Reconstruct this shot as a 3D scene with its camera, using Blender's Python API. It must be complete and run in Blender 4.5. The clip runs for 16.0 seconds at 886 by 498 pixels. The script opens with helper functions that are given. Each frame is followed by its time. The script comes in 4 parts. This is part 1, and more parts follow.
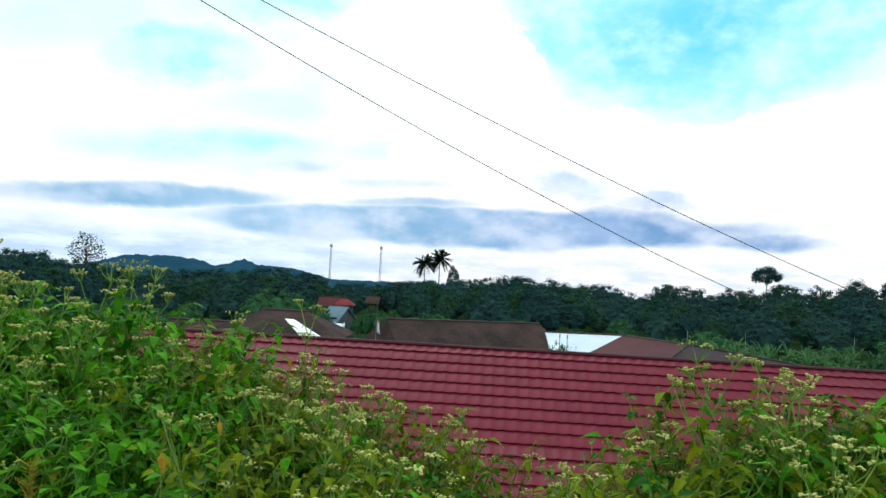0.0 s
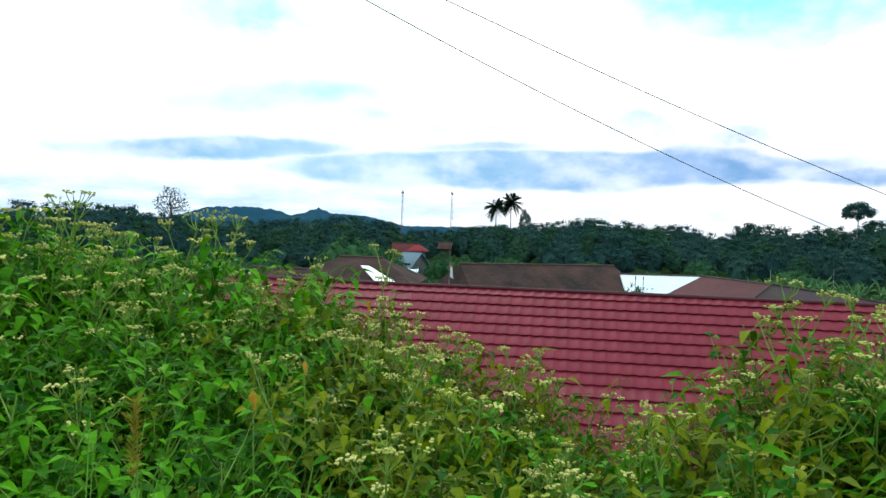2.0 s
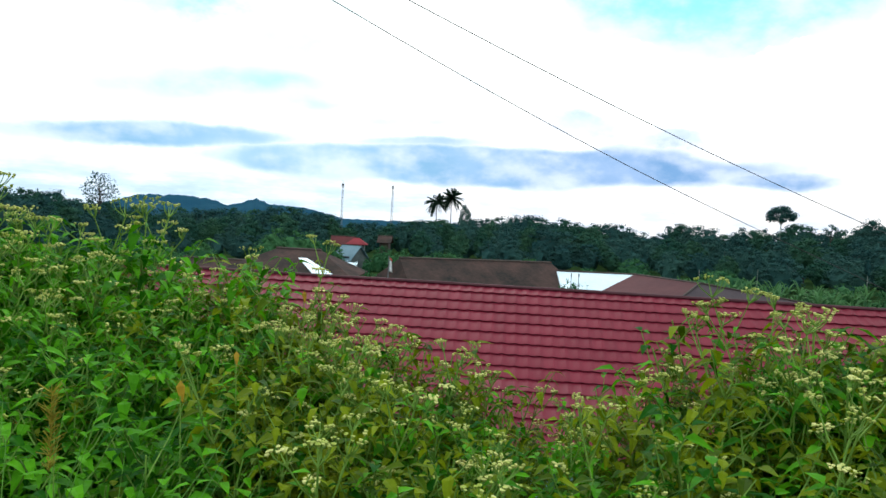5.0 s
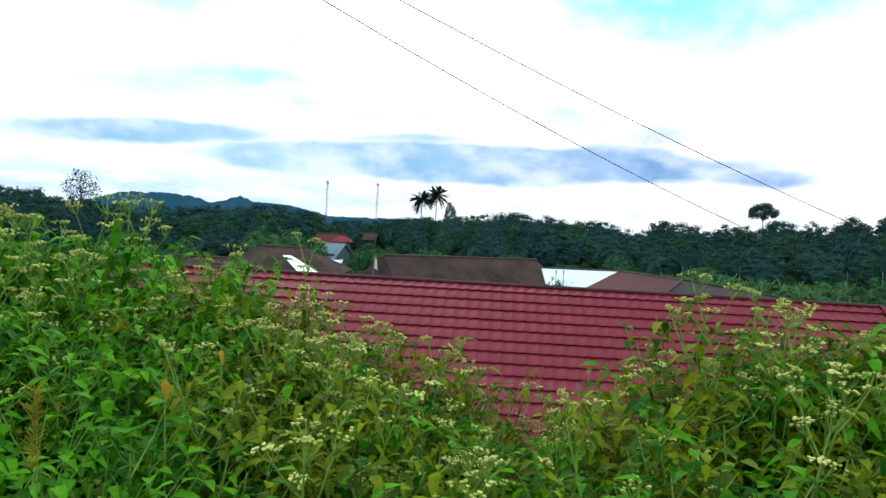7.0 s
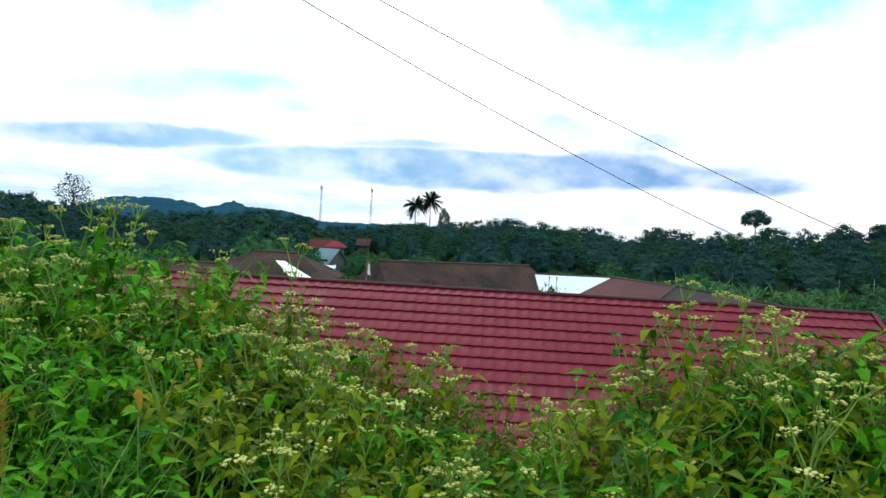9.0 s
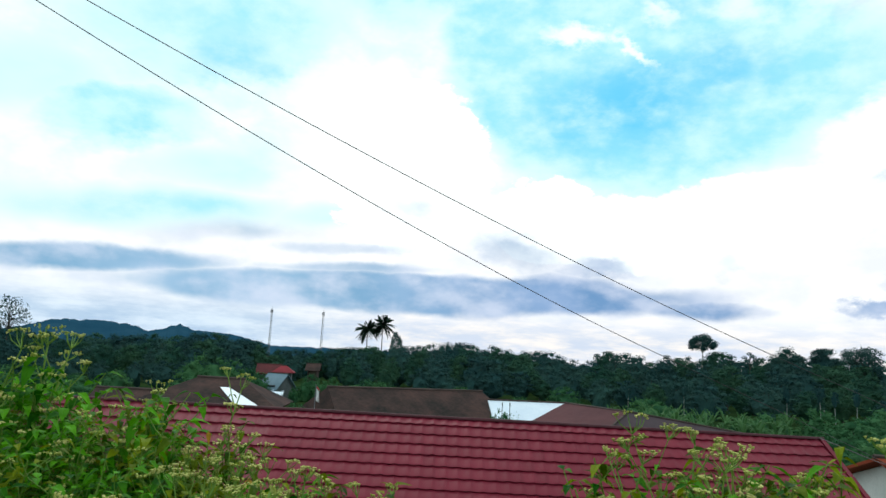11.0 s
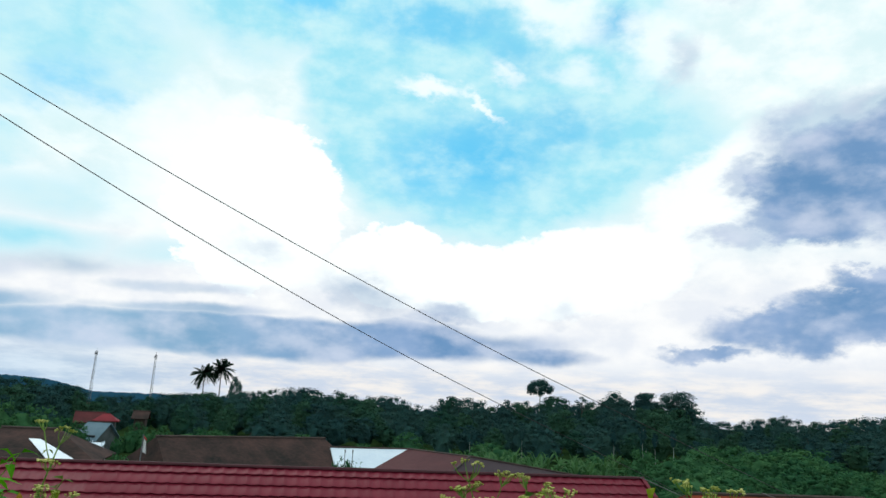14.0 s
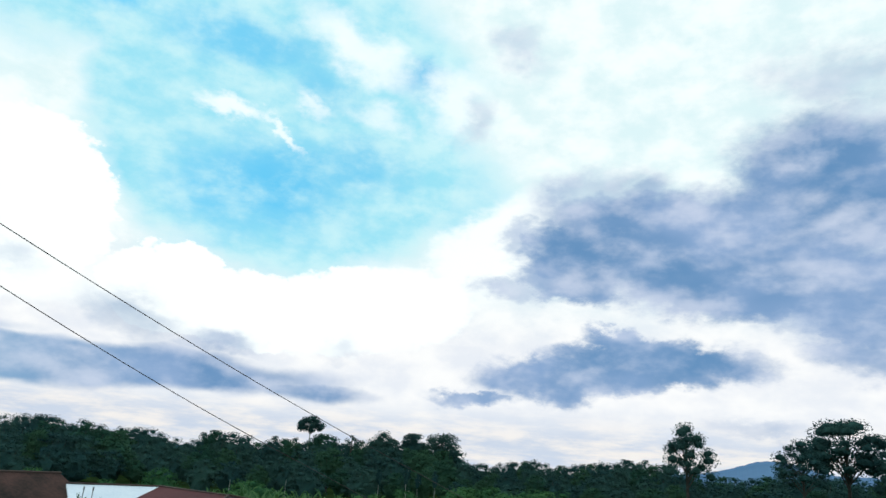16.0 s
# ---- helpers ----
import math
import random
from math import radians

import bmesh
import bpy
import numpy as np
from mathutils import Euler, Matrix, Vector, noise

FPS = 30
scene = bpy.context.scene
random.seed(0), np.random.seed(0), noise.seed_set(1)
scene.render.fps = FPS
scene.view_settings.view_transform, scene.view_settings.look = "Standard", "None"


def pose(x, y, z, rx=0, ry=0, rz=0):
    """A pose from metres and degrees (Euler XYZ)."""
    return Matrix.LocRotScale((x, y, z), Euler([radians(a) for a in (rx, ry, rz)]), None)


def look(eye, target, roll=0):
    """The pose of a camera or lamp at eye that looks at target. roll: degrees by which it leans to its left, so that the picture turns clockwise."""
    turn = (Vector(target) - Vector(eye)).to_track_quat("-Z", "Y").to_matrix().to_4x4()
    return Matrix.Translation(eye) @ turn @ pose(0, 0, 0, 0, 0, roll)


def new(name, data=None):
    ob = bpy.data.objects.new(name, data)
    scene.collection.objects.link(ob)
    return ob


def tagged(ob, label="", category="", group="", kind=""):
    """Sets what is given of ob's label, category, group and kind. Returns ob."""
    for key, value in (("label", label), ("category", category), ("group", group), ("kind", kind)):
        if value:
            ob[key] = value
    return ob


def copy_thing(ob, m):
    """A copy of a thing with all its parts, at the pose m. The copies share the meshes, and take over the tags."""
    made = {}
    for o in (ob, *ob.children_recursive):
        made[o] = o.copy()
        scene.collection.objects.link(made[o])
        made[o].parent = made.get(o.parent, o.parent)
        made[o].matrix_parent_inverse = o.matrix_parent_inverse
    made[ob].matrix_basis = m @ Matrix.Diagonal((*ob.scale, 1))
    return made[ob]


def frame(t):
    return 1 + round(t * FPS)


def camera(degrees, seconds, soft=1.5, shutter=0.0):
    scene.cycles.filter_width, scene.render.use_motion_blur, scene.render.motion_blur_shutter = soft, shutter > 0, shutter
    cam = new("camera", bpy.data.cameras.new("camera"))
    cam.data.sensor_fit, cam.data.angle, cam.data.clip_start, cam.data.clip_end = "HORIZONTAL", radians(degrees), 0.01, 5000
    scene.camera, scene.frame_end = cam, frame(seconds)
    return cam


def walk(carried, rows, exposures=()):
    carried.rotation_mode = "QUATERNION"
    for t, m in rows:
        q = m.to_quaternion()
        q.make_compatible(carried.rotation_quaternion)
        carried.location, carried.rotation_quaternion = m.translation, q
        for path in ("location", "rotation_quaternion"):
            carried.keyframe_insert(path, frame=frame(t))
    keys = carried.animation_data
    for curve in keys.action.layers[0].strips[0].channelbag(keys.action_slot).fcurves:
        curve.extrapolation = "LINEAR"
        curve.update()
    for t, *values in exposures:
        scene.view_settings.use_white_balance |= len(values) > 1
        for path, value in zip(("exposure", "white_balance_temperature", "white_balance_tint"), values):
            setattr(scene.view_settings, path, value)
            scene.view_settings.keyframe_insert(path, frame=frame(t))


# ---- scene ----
cam = camera(64.9, 16.0)
EYE = 1.55
# seconds, x, y, z from the first eye, yaw, pitch, roll
ROWS = [
    (0.0, -0.000, -0.000, 0.000, 0.00, 3.45, -3.18),
    (0.5, 0.001, 0.005, -0.009, -0.57, 2.01, -3.03),
    (1.0, -0.002, 0.008, -0.006, 2.23, 1.47, -2.22),
    (1.5, -0.009, 0.014, -0.008, 4.87, -0.43, -1.60),
    (2.0, -0.010, 0.013, -0.012, 5.90, -1.34, -1.89),
    (2.5, -0.011, 0.013, -0.015, 5.55, -0.68, -2.08),
    (3.0, -0.013, 0.016, -0.017, 5.33, -0.90, -2.29),
    (3.5, -0.011, 0.018, -0.017, 4.84, -0.85, -2.18),
    (4.0, -0.011, 0.020, -0.017, 4.83, -0.78, -2.24),
    (4.5, -0.007, 0.022, -0.019, 3.35, -1.11, -2.61),
    (5.0, -0.006, 0.022, -0.020, 0.97, -1.58, -3.17),
    (7.5, -0.007, 0.018, -0.021, -0.35, -1.78, -3.13),
    (8.0, -0.005, 0.021, -0.021, -0.51, -1.83, -3.22),
    (10.5, 0.057, 0.081, -0.001, -2.58, 5.24, -3.17),
    (11.0, 0.039, 0.049, 0.007, -4.65, 9.14, -3.22),
    (11.5, 0.031, 0.014, 0.011, -7.02, 10.83, -3.76),
    (12.0, 0.039, 0.011, 0.015, -7.74, 11.46, -3.72),
    (12.5, 0.032, 0.018, 0.019, -10.14, 12.73, -3.55),
    (13.0, 0.029, 0.004, 0.022, -13.07, 13.40, -3.35),
    (13.5, 0.030, -0.012, 0.024, -15.50, 13.72, -2.92),
    (14.0, 0.030, -0.018, 0.025, -17.14, 13.39, -2.75),
    (14.5, 0.030, -0.025, 0.027, -18.88, 13.62, -3.27),
    (15.0, 0.030, -0.028, 0.032, -22.79, 14.89, -3.51),
    (15.5, 0.030, -0.030, 0.039, -28.63, 16.88, -3.91),
    (16.0, 0.030, -0.030, 0.046, -35.43, 17.40, -4.07),
]
EXPOSURES = [(t, stops, 6380, 6.5) for t, stops in ((0.0, 0.25), (1.0, 0.35), (2.0, 0.5), (8.0, 0.5), (10.3, 0.25), (11.0, 0.05), (12.0, -0.06), (16.0, -0.12))]
walk(cam, [(t, pose(x, y, EYE + z, 90 + pitch, roll, yaw)) for t, x, y, z, yaw, pitch, roll in ROWS], EXPOSURES)

# ---------- sky ----------
SUN_AZ, SUN_EL = -12.0, 50.0
world = bpy.data.worlds.new("sky")
scene.world = world
world.use_nodes = True
wt = world.node_tree
wt.nodes.clear()


class Graph:
    """Short hand for building node trees."""

    def __init__(self, tree):
        self.tree = tree

    def put(self, kind):
        return self.tree.nodes.new(kind)

    def wire(self, value, socket):
        if isinstance(value, bpy.types.NodeSocket):
            self.tree.links.new(value, socket)
        else:
            socket.default_value = value

    def math(self, op, a, b=0.0, clamp=False):
        n = self.put("ShaderNodeMath")
        n.operation, n.use_clamp = op, clamp
        self.wire(a, n.inputs[0]), self.wire(b, n.inputs[1])
        return n.outputs[0]

    def vec(self, op, a, b=(0, 0, 0)):
        n = self.put("ShaderNodeVectorMath")
        n.operation = op
        self.wire(a, n.inputs[0]), self.wire(b, n.inputs[1])
        return n.outputs["Value"] if op in ("LENGTH", "DOT_PRODUCT") else n.outputs["Vector"]

    def mix(self, fac, a, b):
        n = self.put("ShaderNodeMix")
        n.data_type = "RGBA"
        self.wire(fac, n.inputs[0]), self.wire(a, n.inputs[6]), self.wire(b, n.inputs[7])
        return n.outputs[2]

    def noise(self, vector, scale, detail=4.0, rough=0.55):
        n = self.put("ShaderNodeTexNoise")
        if vector is not None:
            self.wire(vector, n.inputs["Vector"])
        n.inputs["Scale"].default_value, n.inputs["Detail"].default_value, n.inputs["Roughness"].default_value = scale, detail, rough
        return n

    def ramp(self, value, a, b, lo=0.0, hi=1.0):
        n = self.put("ShaderNodeMapRange")
        n.interpolation_type = "SMOOTHSTEP"
        self.wire(value, n.inputs[0])
        for k, v in enumerate((a, b, lo, hi)):
            n.inputs[k + 1].default_value = v
        return n.outputs[0]


g = Graph(wt)
ray = g.put("ShaderNodeTexCoord").outputs["Generated"]
xyz = g.put("ShaderNodeSeparateXYZ")
g.wire(g.vec("NORMALIZE", ray), xyz.inputs[0])
azimuth = g.math("MULTIPLY", g.math("ARCTAN2", xyz.outputs[0], xyz.outputs[1]), 180 / math.pi)
elevation = g.math("MULTIPLY", g.math("ARCSINE", xyz.outputs[2]), 180 / math.pi)
dome = g.put("ShaderNodeCombineXYZ")
g.wire(azimuth, dome.inputs[0]), g.wire(elevation, dome.inputs[1])
dome = dome.outputs[0]
# flatter cloud texture towards the horizon
flat = g.vec("MULTIPLY", dome, (0.6, 1.0, 1.0))


def stirred(scale, amount, detail=5.0, rough=0.6, rise=1.0):
    n = g.noise(flat, scale, detail, rough)
    return g.vec("ADD", dome, g.vec("MULTIPLY", g.vec("SUBTRACT", n.outputs["Color"], (0.5, 0.5, 0.5)), (amount * 1.5, amount * rise, 0)))


billow = stirred(0.22, 4.5, 5.0, 0.6)
ragged = stirred(0.28, 5.5, 6.0, 0.6)
smooth = stirred(0.12, 5.0, 3.0, 0.5)
curly = stirred(0.6, 3.0, 6.0, 0.62)
level = stirred(0.16, 7.0, 5.0, 0.6, 0.28)


def patch(space, az, el, wide, high, turn, amount=1.0, inner=0.45, outer=1.25):
    m = g.put("ShaderNodeMapping")
    m.vector_type = "TEXTURE"
    g.wire(space, m.inputs["Vector"])
    m.inputs["Location"].default_value = (az, el, 0)
    m.inputs["Rotation"].default_value = (0, 0, radians(turn))
    m.inputs["Scale"].default_value = (wide, high, 1)
    return g.ramp(g.vec("LENGTH", m.outputs[0]), outer, inner, 0.0, amount)


def heap(parts):
    total = parts[0]
    for p in parts[1:]:
        total = g.math("MAXIMUM", total, p)
    return total


# clear sky: a wide opening over the valley, thin veils beside it
blue = heap([patch(ragged, -22, 17, 7, 2.6, 8, 0.75, 0.2), patch(smooth, -20, 10.0, 14, 1.7, 5, 0.6, 0.1), patch(billow, 20, 27, 19, 15, -4, 0.95, 0.7, 1.0), patch(billow, 33, 22.0, 9, 5.0, -4, 0.6, 0.4), patch(ragged, 31, 31, 7, 4, -4, 0.6, 0.2),
             patch(ragged, 0, 33, 13, 7, 8, 0.85, 0.3), patch(ragged, -16, 26, 14, 7.5, 16, 0.75, 0.1), patch(smooth, -14, 14.2, 9, 2.6, 11, 0.42, 0.1), patch(smooth, -30, 18, 10, 4, 11, 0.4, 0.1),
             patch(ragged, 23.1, 14.3, 1.8, 0.8, 2, 0.7), patch(ragged, 22.1, 12.5, 1.4, 0.8, 2, 0.7),
             patch(smooth, -5.4, 11.2, 7, 1.6, 8, 0.35, 0.1), patch(ragged, 57.7, 20.3, 2.4, 0.7, -4, 0.9)])
deep = heap([patch(ragged, 18.5, 20.8, 9.5, 4.6, 4, 0.75, 0.1), patch(ragged, 25, 22.5, 7, 3.0, 8, 0.5, 0.1), patch(ragged, 15, 31.5, 9, 2.2, 1, 0.6, 0.1),
             patch(ragged, 3.5, 32.0, 4, 2.2, 8, 0.7, 0.2), patch(ragged, 31, 30.4, 3, 1.8, -4, 0.7, 0.2), patch(ragged, 22, 29.5, 5, 2.4, -30, 0.4, 0.1), patch(ragged, -14, 22, 5, 1.8, 14, 0.5, 0.1)])
# the heaped bright cloud and loose puffs that stand before it
puffs = heap([patch(ragged, -5, 16.5, 7, 4.5, 6, 0.9, 0.2, 1.1), patch(ragged, -4, 20, 7, 4.5, 6, 0.9, 0.2, 1.1), patch(ragged, 4, 11.5, 10, 2.6, 0, 0.85, 0.2, 1.1), patch(curly, 0.6, 15.7, 7.4, 7.2, -12, 1.0, 0.95, 1.0), patch(curly, 12.6, 11.6, 5.4, 3.6, -4, 1.0, 0.94, 1.0), patch(curly, 19, 10.8, 6, 3.2, 0, 1.0, 0.9, 1.0), patch(curly, 28, 11.8, 10, 3.8, 8, 1.0, 0.88, 1.02),
              patch(ragged, 39.5, 17.5, 7, 4.2, 28, 0.95, 0.7, 1.1), patch(curly, 15.0, 26.4, 3.6, 0.9, -8, 0.85, 0.3, 1.2), patch(curly, 19.3, 25.0, 2.6, 0.5, -35, 0.75, 0.3, 1.2),
              patch(ragged, 22, 27.8, 2.4, 0.8, -24, 0.65, 0.1, 1.2), patch(ragged, 28, 27.4, 3.2, 1.5, -10, 0.6, 0.1, 1.2), patch(ragged, 25, 32.5, 8, 2.2, -25, 0.8, 0.2, 1.2), patch(ragged, 34.5, 29, 4, 3.4, -30, 0.8, 0.2, 1.2)])
grey = heap([patch(level, 2, 5.3, 30, 2.0, 1, 1.0, 0.5, 1.08), patch(level, -4, 8.6, 13, 0.9, 4, 0.55, 0.1, 1.1), patch(curly, 69, 14, 7, 5, 0, 1.0, 0.4, 1.1), patch(level, -24, 6.0, 16, 1.3, 3, 0.9, 0.3, 1.1), patch(level, -4, 6.9, 14, 0.9, 3, 0.7, 0.1, 1.1), patch(level, 14, 6.6, 10, 1.3, 0, 0.75, 0.1, 1.1), patch(level, 24, 5.0, 9, 1.0, 0, 0.8, 0.2, 1.1),
             patch(ragged, 46.0, 17.3, 7.6, 4.2, -6, 1.0, 0.35, 1.12), patch(ragged, 40.0, 14.0, 5.0, 1.7, -2, 0.7, 0.3, 1.1), patch(ragged, 36.7, 28, 2.8, 3.4, -35, 0.45, 0.1),
             patch(ragged, 55, 18.2, 17, 6.2, -4, 1.0, 0.4, 1.1), patch(ragged, 47, 22.5, 6, 2.6, 25, 0.55, 0.2), patch(ragged, 65, 21, 10, 9, -8, 1.0, 0.3, 1.1), patch(ragged, 64, 13.5, 7, 4.2, 0, 0.9, 0.3, 1.1), patch(ragged, 41, 18.5, 3.4, 2.4, 0, 0.6, 0.2, 1.1), patch(ragged, 66, 29.5, 8, 4, -12, 0.6, 0.1),
             patch(ragged, 40.5, 34, 4.4, 2.8, -1, 0.45, 0.1), patch(ragged, 50.5, 22.5, 4.5, 2.2, 20, 0.6, 0.2),
             patch(ragged, 44.0, 7.4, 10.0, 2.3, 0, 0.9, 0.35, 1.1), patch(ragged, 36.9, 5.6, 4.3, 1.0, 1, 0.85, 0.3, 1.1), patch(curly, 51, 8.6, 12, 2.5, 2, 0.95, 0.5, 1.05), patch(curly, 58, 15.6, 14, 4.6, -3, 1.0, 0.5, 1.05), patch(curly, 66, 12, 5, 3.2, -20, 0.85, 0.5, 1.05), patch(curly, 45, 15, 7, 2.2, -6, 0.85, 0.4, 1.05),
             patch(ragged, 49, 10.6, 5, 1.1, -10, 0.9, 0.3, 1.1), patch(ragged, 66, 9.9, 5, 2.4, 0, 0.8, 0.2), patch(ragged, 59.2, 4.2, 6, 1.2, 3, 0.55, 0.1),
             patch(ragged, 10.0, 9.4, 6.0, 2.4, -24, 0.52, 0.1), patch(ragged, 1.0, 12.0, 4.2, 1.3, -14, 0.38, 0.1), patch(ragged, 17, 7.6, 6, 1.6, -6, 0.6, 0.1),
             patch(smooth, -13, 8.9, 7, 1.4, 5, 0.55, 0.1), patch(ragged, 26.1, 8.9, 3.4, 1.1, 2, 0.33, 0.1)])
# the rest of the dome, out of view, carries the same broken cloud
loose = g.ramp(g.noise(ray, 2.6, 6.0, 0.6).outputs[0], 0.45, 0.65, 0.0, 0.7)
away = g.math("MAXIMUM", g.ramp(elevation, 38, 48), g.ramp(g.math("ABSOLUTE", g.math("SUBTRACT", azimuth, 18.0)), 56, 70))
blue = g.math("MAXIMUM", blue, g.math("MULTIPLY", loose, away))
fine = g.noise(flat, 0.38, 5.0, 0.58).outputs[0]
broad = g.noise(flat, 0.14, 3.0, 0.5).outputs[0]
wisp = g.ramp(fine, 0.32, 0.7)
sky = g.put("ShaderNodeTexSky")
sky.sky_type, sky.sun_disc = "NISHITA", False
sky.sun_elevation, sky.sun_rotation = radians(SUN_EL), radians(SUN_AZ)
clear = g.vec("ADD", g.vec("MULTIPLY", sky.outputs[0], (0.02, 0.045, 0.05)), (0.07, 0.42, 0.66))
pale = g.mix(wisp, (0.38, 0.84, 1.0, 1), (0.66, 0.98, 1.04, 1))
white = g.mix(g.ramp(elevation, 9, 19), g.mix(wisp, (1.10, 1.08, 1.08, 1), (0.92, 0.94, 1.01, 1)), g.mix(wisp, (1.06, 1.12, 1.12, 1), (0.82, 1.00, 1.03, 1)))
shade = g.mix(g.ramp(broad, 0.3, 0.7), (0.15, 0.31, 0.56, 1), (0.31, 0.45, 0.71, 1))
shade = g.mix(g.ramp(azimuth, 16.0, -10.0, 0.0, 0.85), shade, g.mix(g.ramp(broad, 0.3, 0.7), (0.21, 0.43, 0.63, 1), (0.40, 0.60, 0.80, 1)))
shade = g.mix(g.ramp(fine, 0.45, 0.8, 0.0, 0.5), shade, (0.66, 0.74, 0.93, 1))
# heaped relief of the grey cloud: lit tops, dark undersides, crisp broken rims
mass = g.noise(flat, 0.22, 6.0, 0.5).outputs[0]
mass_above = g.noise(g.vec("ADD", flat, (0.25, 1.1, 0.0)), 0.22, 6.0, 0.5).outputs[0]
lit = g.ramp(g.math("SUBTRACT", mass, mass_above), -0.08, 0.18, 0.0, 0.62)
shade = g.mix(lit, shade, (0.80, 0.84, 0.98, 1))
grey = g.ramp(g.math("ADD", g.math("MULTIPLY", grey, 0.72), g.math("MULTIPLY", mass, 0.62)), 0.40, 0.96)
tone = g.mix(g.math("MULTIPLY", blue, g.ramp(broad, 0.8, 0.25, 0.9, 1.7), True), white, pale)
tone = g.mix(g.math("MULTIPLY", deep, g.ramp(fine, 0.78, 0.4, 0.3, 1.2), True), tone, clear)
tone = g.mix(puffs, tone, (1.12, 1.15, 1.15, 1))
# pale warm strip over the horizon
strip = g.math("MULTIPLY", g.ramp(elevation, 5.5, 2.0), 0.85)
streak = g.ramp(g.noise(g.vec("MULTIPLY", dome, (0.16, 0.75, 1.0)), 1.1, 5.0, 0.62).outputs[0], 0.36, 0.66)
hazy = g.ramp(azimuth, 4.0, -14.0)
tone = g.mix(strip, tone, g.mix(streak, g.mix(hazy, (0.62, 0.70, 0.86, 1), (0.40, 0.57, 0.78, 1)), g.mix(hazy, (1.02, 0.95, 0.91, 1), (0.70, 0.83, 0.97, 1))))
tone = g.mix(grey, tone, shade)
back = g.put("ShaderNodeBackground")
g.wire(tone, back.inputs[0])
back.inputs[1].default_value = 1.0
out = g.put("ShaderNodeOutputWorld")
g.wire(back.outputs[0], out.inputs[0])

# the sun, veiled by bright cloud
lamp = bpy.data.lights.new("sun", "SUN")
lamp.energy, lamp.angle, lamp.color = 0.7, radians(25), (1.0, 0.96, 0.9)
sun = new("sun", lamp)
a, e = radians(SUN_AZ), radians(SUN_EL)
sun.matrix_world = look((60 * math.sin(a) * math.cos(e), 60 * math.cos(a) * math.cos(e), 60 * math.sin(e)), (0, 0, 0))

# ---------- materials ----------


def surface(name, low, high, rough=0.7, scale=3.0, bump=0.3, fine_scale=40.0, per_piece=0.0, per_island=0.0, metal=0.0, through_light=0.0, depth=0.01, shine=0.25):
    """Two-scale procedural surface between two colours."""
    m = bpy.data.materials.new(name)
    m.use_nodes = True
    t = Graph(m.node_tree)
    p = m.node_tree.nodes["Principled BSDF"]
    place = t.put("ShaderNodeTexCoord").outputs["Object"]
    big, small = t.noise(place, scale, 5.0).outputs[0], t.noise(place, fine_scale, 4.0).outputs[0]
    fac = t.math("ADD", t.math("MULTIPLY", t.ramp(big, 0.3, 0.7), 0.65), t.math("MULTIPLY", t.ramp(small, 0.25, 0.75), 0.35))
    if per_piece:
        r = t.put("ShaderNodeObjectInfo").outputs["Random"]
        fac = t.math("ADD", fac, t.math("MULTIPLY", t.math("SUBTRACT", r, 0.5), per_piece), True)
    if per_island:
        r = t.put("ShaderNodeNewGeometry").outputs["Random Per Island"]
        fac = t.math("ADD", fac, t.math("MULTIPLY", t.math("SUBTRACT", r, 0.5), per_island), True)
    colour = t.mix(fac, (*low, 1), (*high, 1))
    t.wire(colour, p.inputs["Base Color"])
    p.inputs["Roughness"].default_value, p.inputs["Metallic"].default_value = rough, metal
    p.inputs["Specular IOR Level"].default_value = shine
    if bump:
        b = t.put("ShaderNodeBump")
        b.inputs["Strength"].default_value, b.inputs["Distance"].default_value = bump, depth
        t.wire(small, b.inputs["Height"]), t.wire(b.outputs[0], p.inputs["Normal"])
    if through_light:
        tr = t.put("ShaderNodeBsdfTranslucent")
        t.wire(colour, tr.inputs[0])
        ms = t.put("ShaderNodeMixShader")
        ms.inputs[0].default_value = through_light
        t.wire(p.outputs[0], ms.inputs[1]), t.wire(tr.outputs[0], ms.inputs[2])
        t.wire(ms.outputs[0], m.node_tree.nodes["Material Output"].inputs[0])
    return m


M_GROUND = surface("grassy_soil", (0.010, 0.026, 0.010), (0.030, 0.052, 0.016), 0.95, 0.15, 0.6, 3.0, depth=0.1, shine=0.0)
M_TILE = surface("red_metal_tile", (0.135, 0.009, 0.021), (0.190, 0.015, 0.031), 0.5, 0.8, 0.15, 60.0, per_piece=0.6, depth=0.002, shine=0.16)
M_CAP = surface("red_ridge_cap", (0.045, 0.010, 0.014), (0.075, 0.016, 0.022), 0.6, 1.5, 0.2, 30.0, shine=0.15)
M_ROOF_OLD = surface("weathered_brown_roof", (0.018, 0.018, 0.017), (0.085, 0.046, 0.040), 0.9, 0.55, 0.5, 5.0, depth=0.03, shine=0.06)
M_ROOF_MAROON = surface("maroon_brown_roof", (0.070, 0.023, 0.026), (0.110, 0.038, 0.040), 0.8, 0.3, 0.3, 4.0, shine=0.1)
M_ROOF_GREY = surface("grey_brown_roof", (0.042, 0.028, 0.034), (0.068, 0.045, 0.050), 0.8, 0.3, 0.3, 4.0, shine=0.15)
M_ROOF_RED = surface("red_clay_roof", (0.060, 0.016, 0.018), (0.115, 0.026, 0.028), 0.8, 0.5, 0.3, 5.0, shine=0.08)
M_ROOF_BRIGHT = surface("fresh_red_roof", (0.15, 0.018, 0.026), (0.24, 0.032, 0.040), 0.8, 0.5, 0.3, 5.0, shine=0.08)
